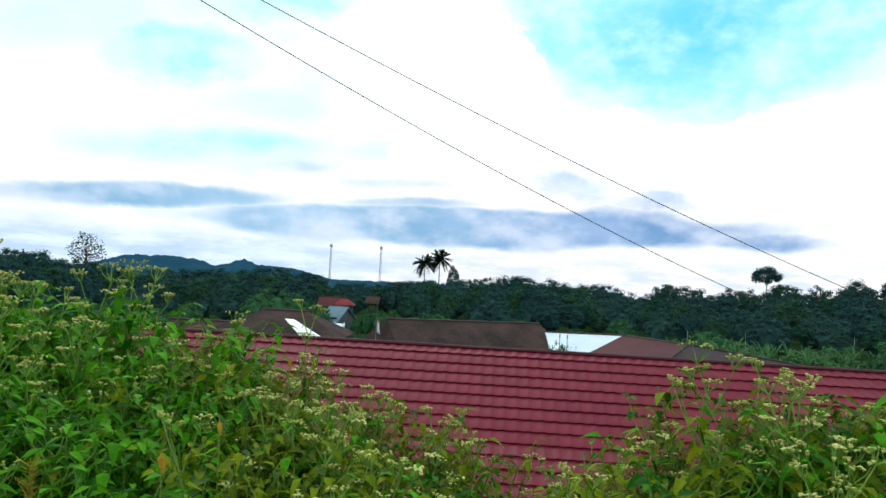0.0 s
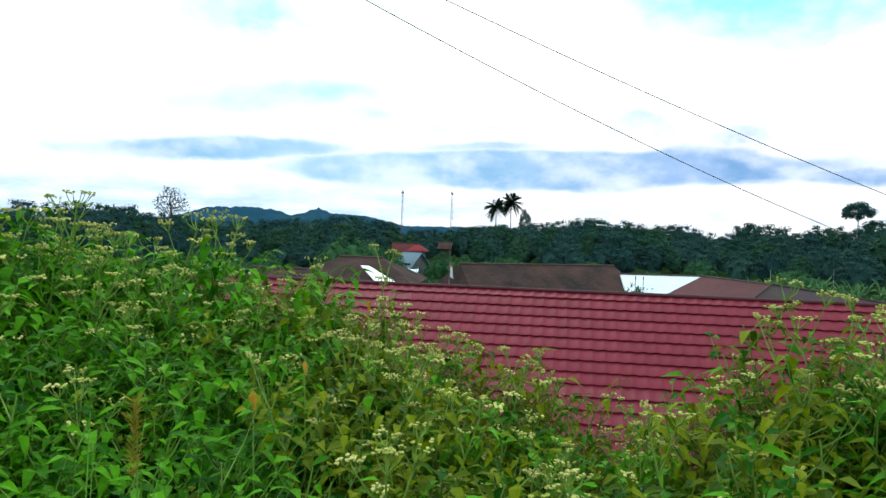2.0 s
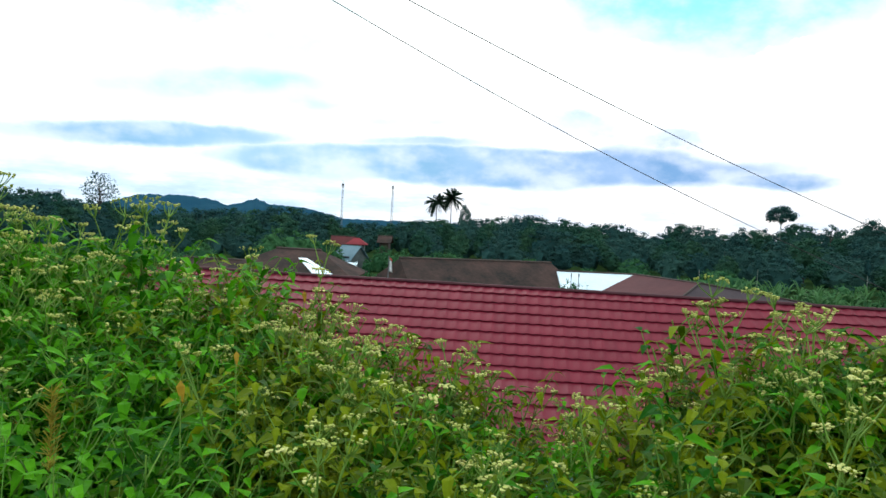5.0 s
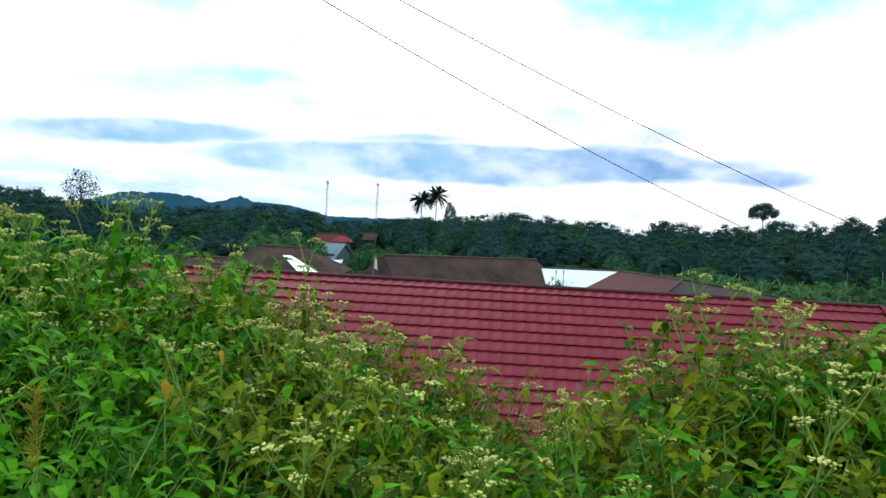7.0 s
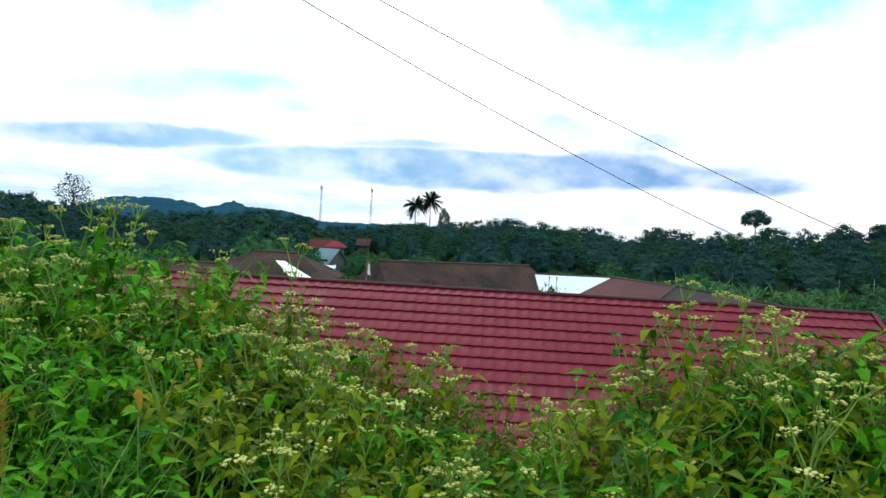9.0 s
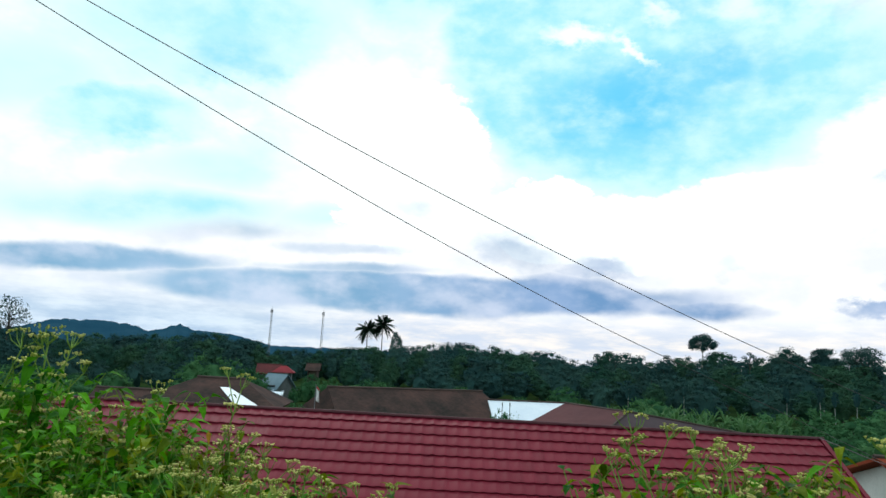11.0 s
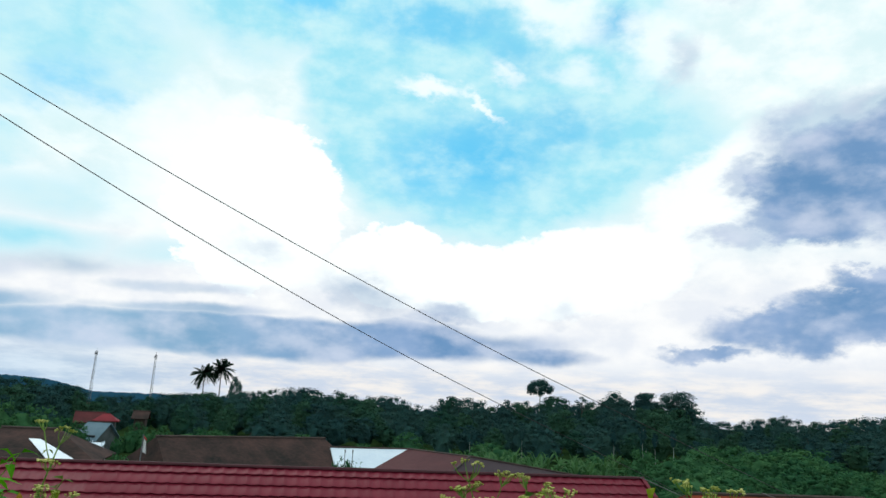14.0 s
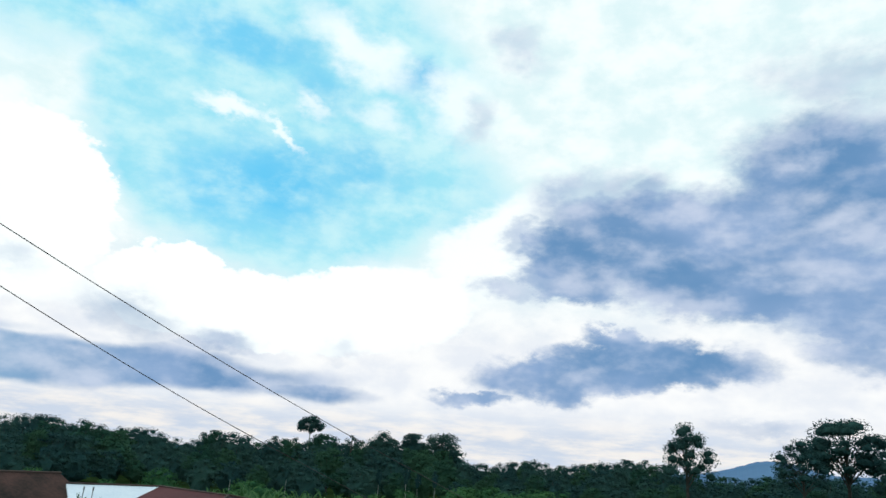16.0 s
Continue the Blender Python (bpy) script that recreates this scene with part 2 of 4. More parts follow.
M_ROOF_ORANGE = surface("orange_clay_roof", (0.18, 0.030, 0.014), (0.28, 0.055, 0.022), 0.75, 0.5, 0.3, 6.0, shine=0.1)
M_ZINC = surface("bright_zinc_sheet", (0.62, 0.68, 0.78), (0.80, 0.84, 0.9), 0.35, 0.4, 0.1, 8.0)
M_ZINC_BLUE = surface("blue_grey_zinc_sheet", (0.10, 0.16, 0.20), (0.18, 0.25, 0.30), 0.6, 0.4, 0.1, 8.0, shine=0.1)
M_ZINC_PALE = surface("pale_blue_sheet", (0.30, 0.48, 0.55), (0.42, 0.60, 0.66), 0.5, 1.0, 0.1, 20.0, shine=0.2)
M_WALL = surface("painted_render_wall", (0.52, 0.50, 0.46), (0.72, 0.70, 0.66), 0.85, 0.8, 0.2, 20.0)
M_WALL_DIM = surface("weathered_grey_wall", (0.06, 0.07, 0.07), (0.14, 0.15, 0.15), 0.9, 0.6, 0.2, 10.0, shine=0.1)
M_DARKWOOD = surface("dark_timber", (0.03, 0.02, 0.018), (0.08, 0.05, 0.04), 0.7, 1.0, 0.3, 20.0)
M_GLASS = surface("dark_window_glass", (0.02, 0.025, 0.03), (0.04, 0.05, 0.06), 0.15, 1.0, 0.0, 5.0)
M_STEEL = surface("galvanised_steel", (0.10, 0.10, 0.11), (0.19, 0.19, 0.20), 0.5, 0.5, 0.1, 8.0)
M_CABLE = surface("black_cable", (0.025, 0.022, 0.022), (0.05, 0.045, 0.045), 0.6, 1.0, 0.0, 5.0)
M_FLAG_R = surface("red_cloth", (0.45, 0.05, 0.06), (0.6, 0.10, 0.10), 0.9, 4.0, 0.2, 50.0)
M_FLAG_W = surface("white_cloth", (0.70, 0.68, 0.68), (0.82, 0.80, 0.8), 0.9, 4.0, 0.2, 50.0)
M_BARK = surface("grey_bark", (0.040, 0.040, 0.036), (0.085, 0.082, 0.072), 0.9, 0.8, 0.5, 6.0, shine=0.05)
M_PALE_BARK = surface("pale_bark", (0.20, 0.23, 0.21), (0.36, 0.39, 0.36), 0.9, 0.8, 0.4, 6.0, shine=0.05)
# dark green of the wood, lifted and blued in colour to stand for haze
M_CROWN = surface("hazed_dark_tree_foliage", (0.022, 0.062, 0.064), (0.042, 0.094, 0.076), 0.9, 0.12, 0.0, 1.5, per_piece=0.6, per_island=0.4, through_light=0.12, shine=0.03)
M_CROWN_LIGHT = surface("fresh_tree_foliage", (0.024, 0.074, 0.054), (0.052, 0.115, 0.062), 0.9, 0.15, 0.0, 1.5, per_piece=0.6, per_island=0.4, through_light=0.15, shine=0.03)
M_BRUSH = surface("bright_brush_foliage", (0.024, 0.085, 0.040), (0.075, 0.175, 0.066), 0.9, 0.15, 0.0, 1.5, per_piece=0.7, per_island=0.5, through_light=0.2, shine=0.03)
M_PALM = surface("palm_frond", (0.010, 0.030, 0.022), (0.026, 0.055, 0.030), 0.7, 0.5, 0.0, 3.0, per_island=0.4, through_light=0.12, shine=0.1)
M_BANANA = surface("banana_leaf", (0.034, 0.105, 0.038), (0.095, 0.200, 0.066), 0.6, 0.4, 0.0, 3.0, per_piece=0.4, per_island=0.6, through_light=0.25, shine=0.1)
# blue of the distance haze is painted into the hills' base colour
M_HILL = surface("haze_blue_wooded_hill", (0.012, 0.050, 0.088), (0.024, 0.070, 0.108), 0.95, 0.012, 0.0, 0.06, shine=0.0)
# the mountain's pale blue is air haze put into its colour
M_MOUNT = surface("far_haze_blue_mountain", (0.09, 0.17, 0.30), (0.12, 0.21, 0.34), 0.95, 0.004, 0.0, 0.02, shine=0.0)
M_LEAF = surface("weed_leaf", (0.012, 0.084, 0.002), (0.108, 0.345, 0.006), 0.5, 1.2, 0.2, 30.0, per_piece=0.5, per_island=1.1, through_light=0.34, depth=0.002, shine=0.06)
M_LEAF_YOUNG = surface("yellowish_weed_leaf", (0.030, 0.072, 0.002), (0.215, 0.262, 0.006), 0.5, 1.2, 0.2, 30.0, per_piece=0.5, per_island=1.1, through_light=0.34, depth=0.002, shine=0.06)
M_DEADLEAF = surface("withered_leaf", (0.30, 0.15, 0.01), (0.52, 0.30, 0.03), 0.7, 5.0, 0.2, 40.0, per_island=0.6, through_light=0.3)
M_STEM = surface("green_stem", (0.09, 0.18, 0.025), (0.20, 0.30, 0.05), 0.6, 3.0, 0.1, 30.0, per_piece=0.4, shine=0.15)
M_FLOWER = surface("cream_flower_head", (0.38, 0.42, 0.08), (0.76, 0.69, 0.28), 0.8, 6.0, 0.1, 60.0, per_island=0.8, through_light=0.25, shine=0.05)
M_GRASS = surface("grass_blade", (0.06, 0.17, 0.02), (0.16, 0.34, 0.04), 0.5, 2.0, 0.0, 20.0, per_island=0.6, through_light=0.35)
M_SEED = surface("dry_seed_head", (0.16, 0.13, 0.012), (0.34, 0.26, 0.03), 0.8, 4.0, 0.2, 40.0, per_island=0.6, shine=0.1)

# ---------- helpers for meshes ----------


def link(name, verts, faces, material, parent=None, label="", smooth=False):
    me = bpy.data.meshes.new(name)
    me.from_pydata([tuple(v) for v in verts], [], [tuple(f) for f in faces])
    me.materials.append(material)
    if smooth:
        me.polygons.foreach_set("use_smooth", [True] * len(me.polygons))
    me.update()
    ob = new(name, me)
    ob.parent = parent
    if label:
        tagged(ob, label)
    return ob


def part(name, bm, material, parent=None, label="", smooth=False):
    me = bpy.data.meshes.new(name)
    bm.to_mesh(me)
    bm.free()
    me.materials.append(material)
    if smooth:
        me.polygons.foreach_set("use_smooth", [True] * len(me.polygons))
    ob = new(name, me)
    ob.parent = parent
    if label:
        tagged(ob, label)
    return ob


def base(name, x, y, z, turn=0.0, label="", category="", group="", kind=""):
    ob = new(name)
    ob.empty_display_size = 0.3
    ob.matrix_basis = pose(x, y, z, 0, 0, turn)
    return tagged(ob, label, category, group, kind)


class Soup:
    """Collects vertices and faces of one mesh."""

    def __init__(self):
        self.v, self.f = [], []

    def add(self, verts, faces):
        n = len(self.v)
        self.v.extend(verts)
        self.f.extend(tuple(n + i for i in f) for f in faces)

    def tube(self, points, radii, sides=5, cap=True):
        rings = len(points)
        verts, faces = [], []
        for i, p in enumerate(points):
            p = Vector(p)
            d = Vector(points[min(i + 1, rings - 1)]) - Vector(points[max(i - 1, 0)])
            d.normalize()
            side = d.cross(Vector((0.31, 0.95, 0.05)))
            side.normalize()
            up = d.cross(side)
            for k in range(sides):
                w = 2 * math.pi * k / sides
                verts.append(p + (side * math.cos(w) + up * math.sin(w)) * radii[i])
        for i in range(rings - 1):
            for k in range(sides):
                j = (k + 1) % sides
                faces.append((i * sides + k, i * sides + j, (i + 1) * sides + j, (i + 1) * sides + k))
        if cap:
            faces.append(tuple(range(sides))[::-1])
            faces.append(tuple((rings - 1) * sides + k for k in range(sides)))
        self.add(verts, faces)

    def box(self, c, s):
        x, y, z = c
        a, b, d = s[0] / 2, s[1] / 2, s[2] / 2
        v = [(x + i * a, y + j * b, z + k * d) for k in (-1, 1) for j in (-1, 1) for i in (-1, 1)]
        self.add(v, [(0, 2, 3, 1), (4, 5, 7, 6), (0, 1, 5, 4), (2, 6, 7, 3), (0, 4, 6, 2), (1, 3, 7, 5)])

    def slab(self, corners, thick):
        """A sheet through three or four corners, with thickness below it."""
        c = [Vector(p) for p in corners]
        n = (c[1] - c[0]).cross(c[2] - c[0]).normalized()
        if n.z < 0:
            c.reverse()
            n = -n
        k = len(c)
        self.add(c + [p - n * thick for p in c], [tuple(range(k)), tuple(range(2 * k - 1, k - 1, -1))] + [(i, k + i, k + (i + 1) % k, (i + 1) % k) for i in range(k)])

    def link(self, name, material, parent=None, label="", smooth=False):
        return link(name, self.v, self.f, material, parent, label, smooth)


rng = random.Random(7)


def at(az, dist):
    return dist * math.sin(radians(az)), dist * math.cos(radians(az))


# ---------- ground ----------


def ground_z(x, y):
    """Bank that the camera stands on, the yard below it, and the gently rolling land beyond."""
    d = math.hypot(x, y)
    s = min(max((y - 2.6 + 0.15 * math.sin(x)) / 6.0, 0.0), 1.0)
    z = -5.2 * s * s * (3 - 2 * s)
    if d > 60:
        z += min((d - 60) / 240, 1.0) * 1.2 * (1 + math.sin(0.013 * x + 0.4) * math.cos(0.009 * y))
    return z + 0.05 * noise.noise((x * 0.4, y * 0.4, 0))


ticks = [-4000, -2500, -1500, -900, -600, -400, -300, -240, -200, -170, -140, -115, -95, -80, -66, -54, -44, -36, -29, -23, -18, -14, -11, -8.5, -6.5, -5]
ticks = ticks + [i * 0.5 for i in range(-8, 9)] + [-t for t in reversed(ticks)]
rows_y = [-4000, -1500, -600, -250, -100, -40, -15, -6, -3, -1] + [i * 0.5 for i in range(0, 24)] + [12.5, 14, 16, 18, 21, 25, 30, 36, 44, 54, 66, 80, 95, 115, 140, 170, 200, 240, 300, 400, 600, 900, 1500, 2500, 4000]
gv = [(x, y, ground_z(x, y)) for y in rows_y for x in ticks]
nx = len(ticks)
gf = [(j * nx + i, j * nx + i + 1, (j + 1) * nx + i + 1, (j + 1) * nx + i) for j in range(len(rows_y) - 1) for i in range(nx - 1)]
tagged(link("ground", gv, gf, M_GROUND, smooth=True), "grassy sloping bank and green valley floor", "ground", kind="structure")


def hill(name, label, az0, az1, dist, profile, material, seed):
    """A wooded ridge far away: profile(u) gives the height of its crest over the eye, u from 0 to 1."""
    s = Soup()
    n, cols = 420, 5
    verts = []
    for i in range(n + 1):
        u = i / n
        az = az0 + (az1 - az0) * u
        top = EYE + profile(u) + dist * 0.0017 * (0.5 * noise.noise((u * 22, seed, 0)) + 1.0 * noise.noise((u * 70, seed, 3)) + 1.2 * abs(noise.noise((u * 150, seed, 6))))
        for k in range(cols):
            w = k / (cols - 1)
            x, y = at(az, dist * (0.82 + 0.36 * w))
            verts.append((x, y, -8 + (top + 8) * math.sin(math.pi * w) ** 0.8))
    faces = [(i * cols + k, (i + 1) * cols + k, (i + 1) * cols + k + 1, i * cols + k + 1) for i in range(n) for k in range(cols - 1)]
    s.add(verts, faces)
    return tagged(s.link(name, material, None, "", True), label, "hill", kind="structure")


FAR_CREST = [(-40, 0.2), (-28, 0.4), (-26.1, 0.89), (-24.7, 1.4), (-21.6, 1.56), (-19.2, 1.33), (-18.3, 0.95), (-17.0, 1.3), (-16.1, 1.68), (-15.2, 1.28), (-13.4, 1.2), (-12.0, 1.12), (-9.2, 0.45), (-5, 0.25)]
# both wooded hills get their aerial haze from the blue of M_HILL
hill("far_hill", "distant wooded hill with blue haze in its colour", -36, -5, 1500, lambda u: 1500 * math.tan(radians(float(np.interp(-36 + 31 * u, [p[0] for p in FAR_CREST], [p[1] for p in FAR_CREST])))), M_HILL, 1.0)
hill("low_hill", "low distant wooded hill with blue haze in its colour", -12, 36, 1900, lambda u: 1900 * math.tan(radians(0.35 + 0.15 * math.sin(9 * u))), M_HILL, 5.0)
hill("mountain", "hazy blue far mountain", 52, 80, 3000, lambda u: 3000 * math.tan(radians(0.7 + 1.3 * math.exp(-((u - 0.27) / 0.12) ** 2) + 0.8 * math.exp(-((u - 0.6) / 0.2) ** 2))), M_MOUNT, 9.0)

# ---------- the house with the red metal tile roof ----------
RIDGE_TURN, RIDGE_Y, RIDGE_Z, PITCH = -3.32, 16.5, EYE - 1.302, radians(31.3)
COURSE, WAVE, COURSES = 0.35, 0.26, 16
X0, X1 = -8.06, 10.21
house = base("house", 0, RIDGE_Y, RIDGE_Z, RIDGE_TURN, "house with a dark red metal tile gable roof", "house")
cs, sn = math.cos(PITCH), math.sin(PITCH)


def on_slope(x, s, lift=0.0):
    return Vector((x, -s * cs - lift * sn, -s * sn + lift * cs))


deck = Soup()
far_s = 5.7
deck.slab([on_slope(X0, 0, -0.07), on_slope(X1, 0, -0.07), on_slope(X1, far_s, -0.07), on_slope(X0, far_s, -0.07)], 0.05)
deck.link("roof_deck", M_DARKWOOD, house)
back_slope = Soup()
back_slope.slab([(X0, 0, -0.01), (X1, 0, -0.01), (X1, far_s * cs, -far_s * sn), (X0, far_s * cs, -far_s * sn)], 0.06)
back_slope.link("rear_roof_slope", M_TILE, house)


def wave_height(u):
    """One pan of the pressed sheet: a broad shallow trough and a rounded roll."""
    return 0.017 * (0.5 + 0.5 * math.cos(2 * math.pi * (u - 0.75))) ** 1.6


def tile_mesh():
    n = 8
    v, f = [], []
    for i in range(n + 1):
        u = i / n
        h = wave_height(u)
        x = u * WAVE
        v += [on_slope(x, -0.03, -0.004 + h * 0.9), on_slope(x, COURSE * 0.95, 0.035 + h), on_slope(x, COURSE, 0.030 + h), on_slope(x, COURSE - 0.028, -0.01 + h * 0.7)]
    for i in range(n):
        for k in range(3):
            a = i * 4 + k
            f.append((a, a + 1, a + 5, a + 4))
    me = bpy.data.meshes.new("roof_tile")
    me.from_pydata([tuple(p) for p in v], [], f)
    me.materials.append(M_TILE)
    me.polygons.foreach_set("use_smooth", [k % 3 == 0 for k in range(len(f))])
    return me, v, f


tile, tile_v, tile_f = tile_mesh()
FIRST = -0.068  # the top course is partly under the ridge cap
columns = int(round((X1 - X0) / WAVE))
rest = Soup()
for k in range(COURSES):
    for c in range(columns):
        p = on_slope(X0 + c * WAVE, FIRST + k * COURSE)
        if 1 <= k <= 8 and 22 <= c < 59:
            ob = new("roof_tile", tile)
            ob.parent = house
            ob.location = p
        else:
            rest.add([v + p for v in tile_v], tile_f)
tagged(rest.link("roof_tiles", M_TILE, house), kind="stuff")
for i in range(9):
    cap = Soup()
    xa, xb = X0 - 0.03 + i * (X1 - X0 + 0.06) / 9, X0 - 0.03 + (i + 1) * (X1 - X0 + 0.06) / 9 + 0.03
    lift = 0.004 * (i % 2)
    prof = [(-0.07, 0.012), (-0.065, 0.03), (-0.035, 0.058 + lift), (0, 0.066 + lift), (0.05, 0.045 + lift), (0.12, -0.02), (0.13, -0.05)]
    cap.add([(x, y, z) for x in (xa, xb) for y, z in prof], [(j, j + 1, j + 8, j + 7) for j in range(6)] + [(0, 6, 5, 4, 3, 2, 1), (7, 8, 9, 10, 11, 12, 13)])
    cap.link("ridge_cap", M_CAP, house)
for x in (X0, X1):
    verge = Soup()
    verge.slab([on_slope(x - 0.05, 0, 0.06), on_slope(x + 0.05, 0, 0.06), on_slope(x + 0.05, far_s, 0.06), on_slope(x - 0.05, far_s, 0.06)], 0.16)
    verge.link("verge_flashing", M_TILE, house)
walls = Soup()
eave_y, eave_z = (far_s - 0.8) * cs, -(far_s - 0.8) * sn
for x in (X0 + 0.6, X1 - 0.6):
    walls.add([(x - 0.08, -eave_y, -5.6), (x - 0.08, eave_y, -5.6), (x - 0.08, eave_y, eave_z - 0.15), (x - 0.08, 0, -0.2), (x - 0.08, -eave_y, eave_z - 0.15),
               (x + 0.08, -eave_y, -5.6), (x + 0.08, eave_y, -5.6), (x + 0.08, eave_y, eave_z - 0.15), (x + 0.08, 0, -0.2), (x + 0.08, -eave_y, eave_z - 0.15)],
              [(0, 4, 3, 2, 1), (5, 6, 7, 8, 9), (0, 5, 9, 4), (1, 2, 7, 6), (4, 9, 8, 3), (3, 8, 7, 2)])
for y in (-eave_y, eave_y):
    walls.box(((X0 + X1) / 2, y, (eave_z - 0.15 - 5.6) / 2), (X1 - X0 - 1.4, 0.16, eave_z - 0.15 + 5.6))
walls.link("wall", M_WALL, house)

# ---------- houses further off ----------


def gable_house(name, x, y, ridge, turn, length, half, fall, material, label, ground=-5.4, hip_left=0.0, hip_right=0.0, wall=M_WALL, skylight=None):
    """A low house: two roof slopes with overhang, ridge strip, walls and a few windows. Ridge runs along its own x."""
    h = base(name, x, y, ridge, turn, label, "house")
    L = length / 2
    l, r = -L + hip_left, L - hip_right
    front = Soup()
    front.slab([(l, 0, 0), (r, 0, 0), (L, -half, -fall), (-L, -half, -fall)], 0.09)
    front.link("front_roof_slope", material, h)
    rear = Soup()
    rear.slab([(l, 0, 0), (r, 0, 0), (L, half, -fall), (-L, half, -fall)], 0.09)
    rear.link("rear_roof_slope", material, h)
    for side, hip, e in ((-1, hip_left, l), (1, hip_right, r)):
        if hip:
            s = Soup()
            s.slab([(e, 0, 0), (side * L, -half, -fall), (side * L, half, -fall)], 0.09)
            s.link("hip_end", material, h)
    ridge_strip = Soup()
    ridge_strip.tube([(l - 0.05, 0, 0.02), (r + 0.05, 0, 0.02)], [0.07, 0.07], 6)
    ridge_strip.link("ridge_cap", M_DARKWOOD, h)
    w = Soup()
    bottom = ground - ridge
    hy, hx, top = half - 0.6, L - 0.5, -fall * (half - 0.6) / half - 0.12
    for yy in (-hy, hy):
        w.box((0, yy, (bottom + top) / 2), (2 * hx, 0.15, top - bottom))
    for xx, hip in ((-hx, hip_left), (hx, hip_right)):
        peak = top if hip else -0.15
        w.add([(xx - 0.07, -hy, bottom), (xx - 0.07, hy, bottom), (xx - 0.07, hy, top), (xx - 0.07, 0, max(peak, top)), (xx - 0.07, -hy, top),
               (xx + 0.07, -hy, bottom), (xx + 0.07, hy, bottom), (xx + 0.07, hy, top), (xx + 0.07, 0, max(peak, top)), (xx + 0.07, -hy, top)],
              [(0, 4, 3, 2, 1), (5, 6, 7, 8, 9), (4, 9, 8, 3), (3, 8, 7, 2)])
    w.link("wall", wall, h)
    k = max(2, int(length / 4))
    for i in range(k):
        xx = -hx + (i + 0.5) * 2 * hx / k
        win = Soup()
        win.box((xx, -hy - 0.09, bottom + 1.5), (1.2, 0.06, 1.1))
        ob = win.link("window", M_DARKWOOD, h)
        pane = Soup()
        pane.box((xx, -hy - 0.125, bottom + 1.5), (1.05, 0.02, 0.95))
        pane.link("pane", M_GLASS, ob)
    if skylight:
        xa, xb, x2a, x2b = skylight
        s = Soup()
        s.slab([(xa, -1.15, -1.15 * fall / half + 0.04), (xb, -1.15, -1.15 * fall / half + 0.04), (x2b, -half, -fall + 0.04), (x2a, -half, -fall + 0.04)], 0.03)
        s.link("zinc_strip", M_ZINC, h, "bright white zinc sheet strip")
    return h


def from_eye(el, dist):
    return EYE + dist * math.tan(radians(el))


# brown house with a white strip
gable_house("house", -8.5, 38, from_eye(-2.25, 38.8), 0, 7.0, 3.2, 1.2, M_ROOF_OLD, "small house with weathered brown hip roof and white zinc strip", hip_left=2.35, hip_right=2.25, skylight=(0.28, 0.75, 1.6, 2.75))
gable_house("house", -11.9, 36.5, from_eye(-3.35, 38), 3, 4.4, 2.6, 1.0, M_ROOF_OLD, "low house with brown roof and pale ridge")
# long low hall
gable_house("hall", 1.6, 45.2, EYE - 1.88, 30, 13.0, 4.2, 2.3, M_ROOF_OLD, "long low building with mottled dark brown roof", hip_left=0.9, hip_right=0.6)
# hip-roofed pair with a bright zinc side
hip_house = base("house", 0, 0, EYE, 0, "house with maroon and grey hip roof and white zinc end", "house")
p1, p2, p3 = (6.19, 41.5, -2.1), (11.06, 42.6, -2.1), (13.0, 36.8, -2.1)
c1, c2, c3, c4 = (6.3, 37.9, -3.9), (8.58, 31.1, -3.9), (22.6, 36.9, -3.35), (19.5, 45.5, -3.35)
for nm, corners, mat, lab in (("zinc_end", [p1, p2, c1], M_ZINC, "bright white zinc sheet"), ("roof_slope", [p2, p3, c2, c1], M_ROOF_MAROON, "maroon-brown roof"),
                              ("hip_end", [p3, c3, c2], M_ROOF_GREY, "grey-brown roof"), ("rear_roof_slope", [p2, c4, c3, p3], M_ROOF_GREY, "")):
    s = Soup()
    s.slab(corners, 0.08)
    s.link(nm, mat, hip_house, lab)
for a, b in ((p2, p3), (p3, c2), (p3, c3), (p1, p2)):
    s = Soup()
    s.tube([Vector(a) + Vector((0, 0, 0.03)), Vector(b) + Vector((0, 0, 0.01))], [0.055, 0.055], 6)
    s.link("ridge_cap", M_DARKWOOD, hip_house)
for a, b in ((c1, c2), (c2, c3), (c3, c4)):
    s = Soup()
    va, vb = Vector(a), Vector(b)
    d = (vb - va).normalized()
    inn = Vector((-d.y, d.x, 0)) * 0.5
    va, vb = va + d * 0.4 + inn, vb - d * 0.4 + inn
    th = Vector((-d.y, d.x, 0)) * 0.15
    lo = Vector((0, 0, -7.0))
    q = [va, vb, vb + th, va + th]
    s.add([v + Vector((0, 0, -0.15)) for v in q] + [Vector((v.x, v.y, -7.0)) for v in q], [(0, 1, 2, 3), (0, 4, 5, 1), (1, 5, 6, 2), (2, 6, 7, 3), (3, 7, 4, 0)])
    s.link("wall", M_WALL, hip_house)

# red-roofed houses in the trees
gable_house("house", *at(-9.05, 111), from_eye(-0.98, 111), 6, 3.8, 2.6, 1.4, M_ROOF_RED, "small house with faded red roof among trees", ground=-5, wall=M_WALL_DIM)
gable_house("house", *at(-7.95, 108), from_eye(-1.05, 108), 4, 3.3, 2.0, 0.95, M_ROOF_BRIGHT, "white house with bright red hip roof", ground=-5, hip_left=1.3, hip_right=1.3, wall=M_WALL_DIM)
gable_house("shed", *at(-8.35, 101), from_eye(-1.68, 101), -28, 3.4, 2.6, 2.2, M_ZINC_BLUE, "shed with blue-grey zinc roof", ground=-5, wall=M_WALL_DIM)
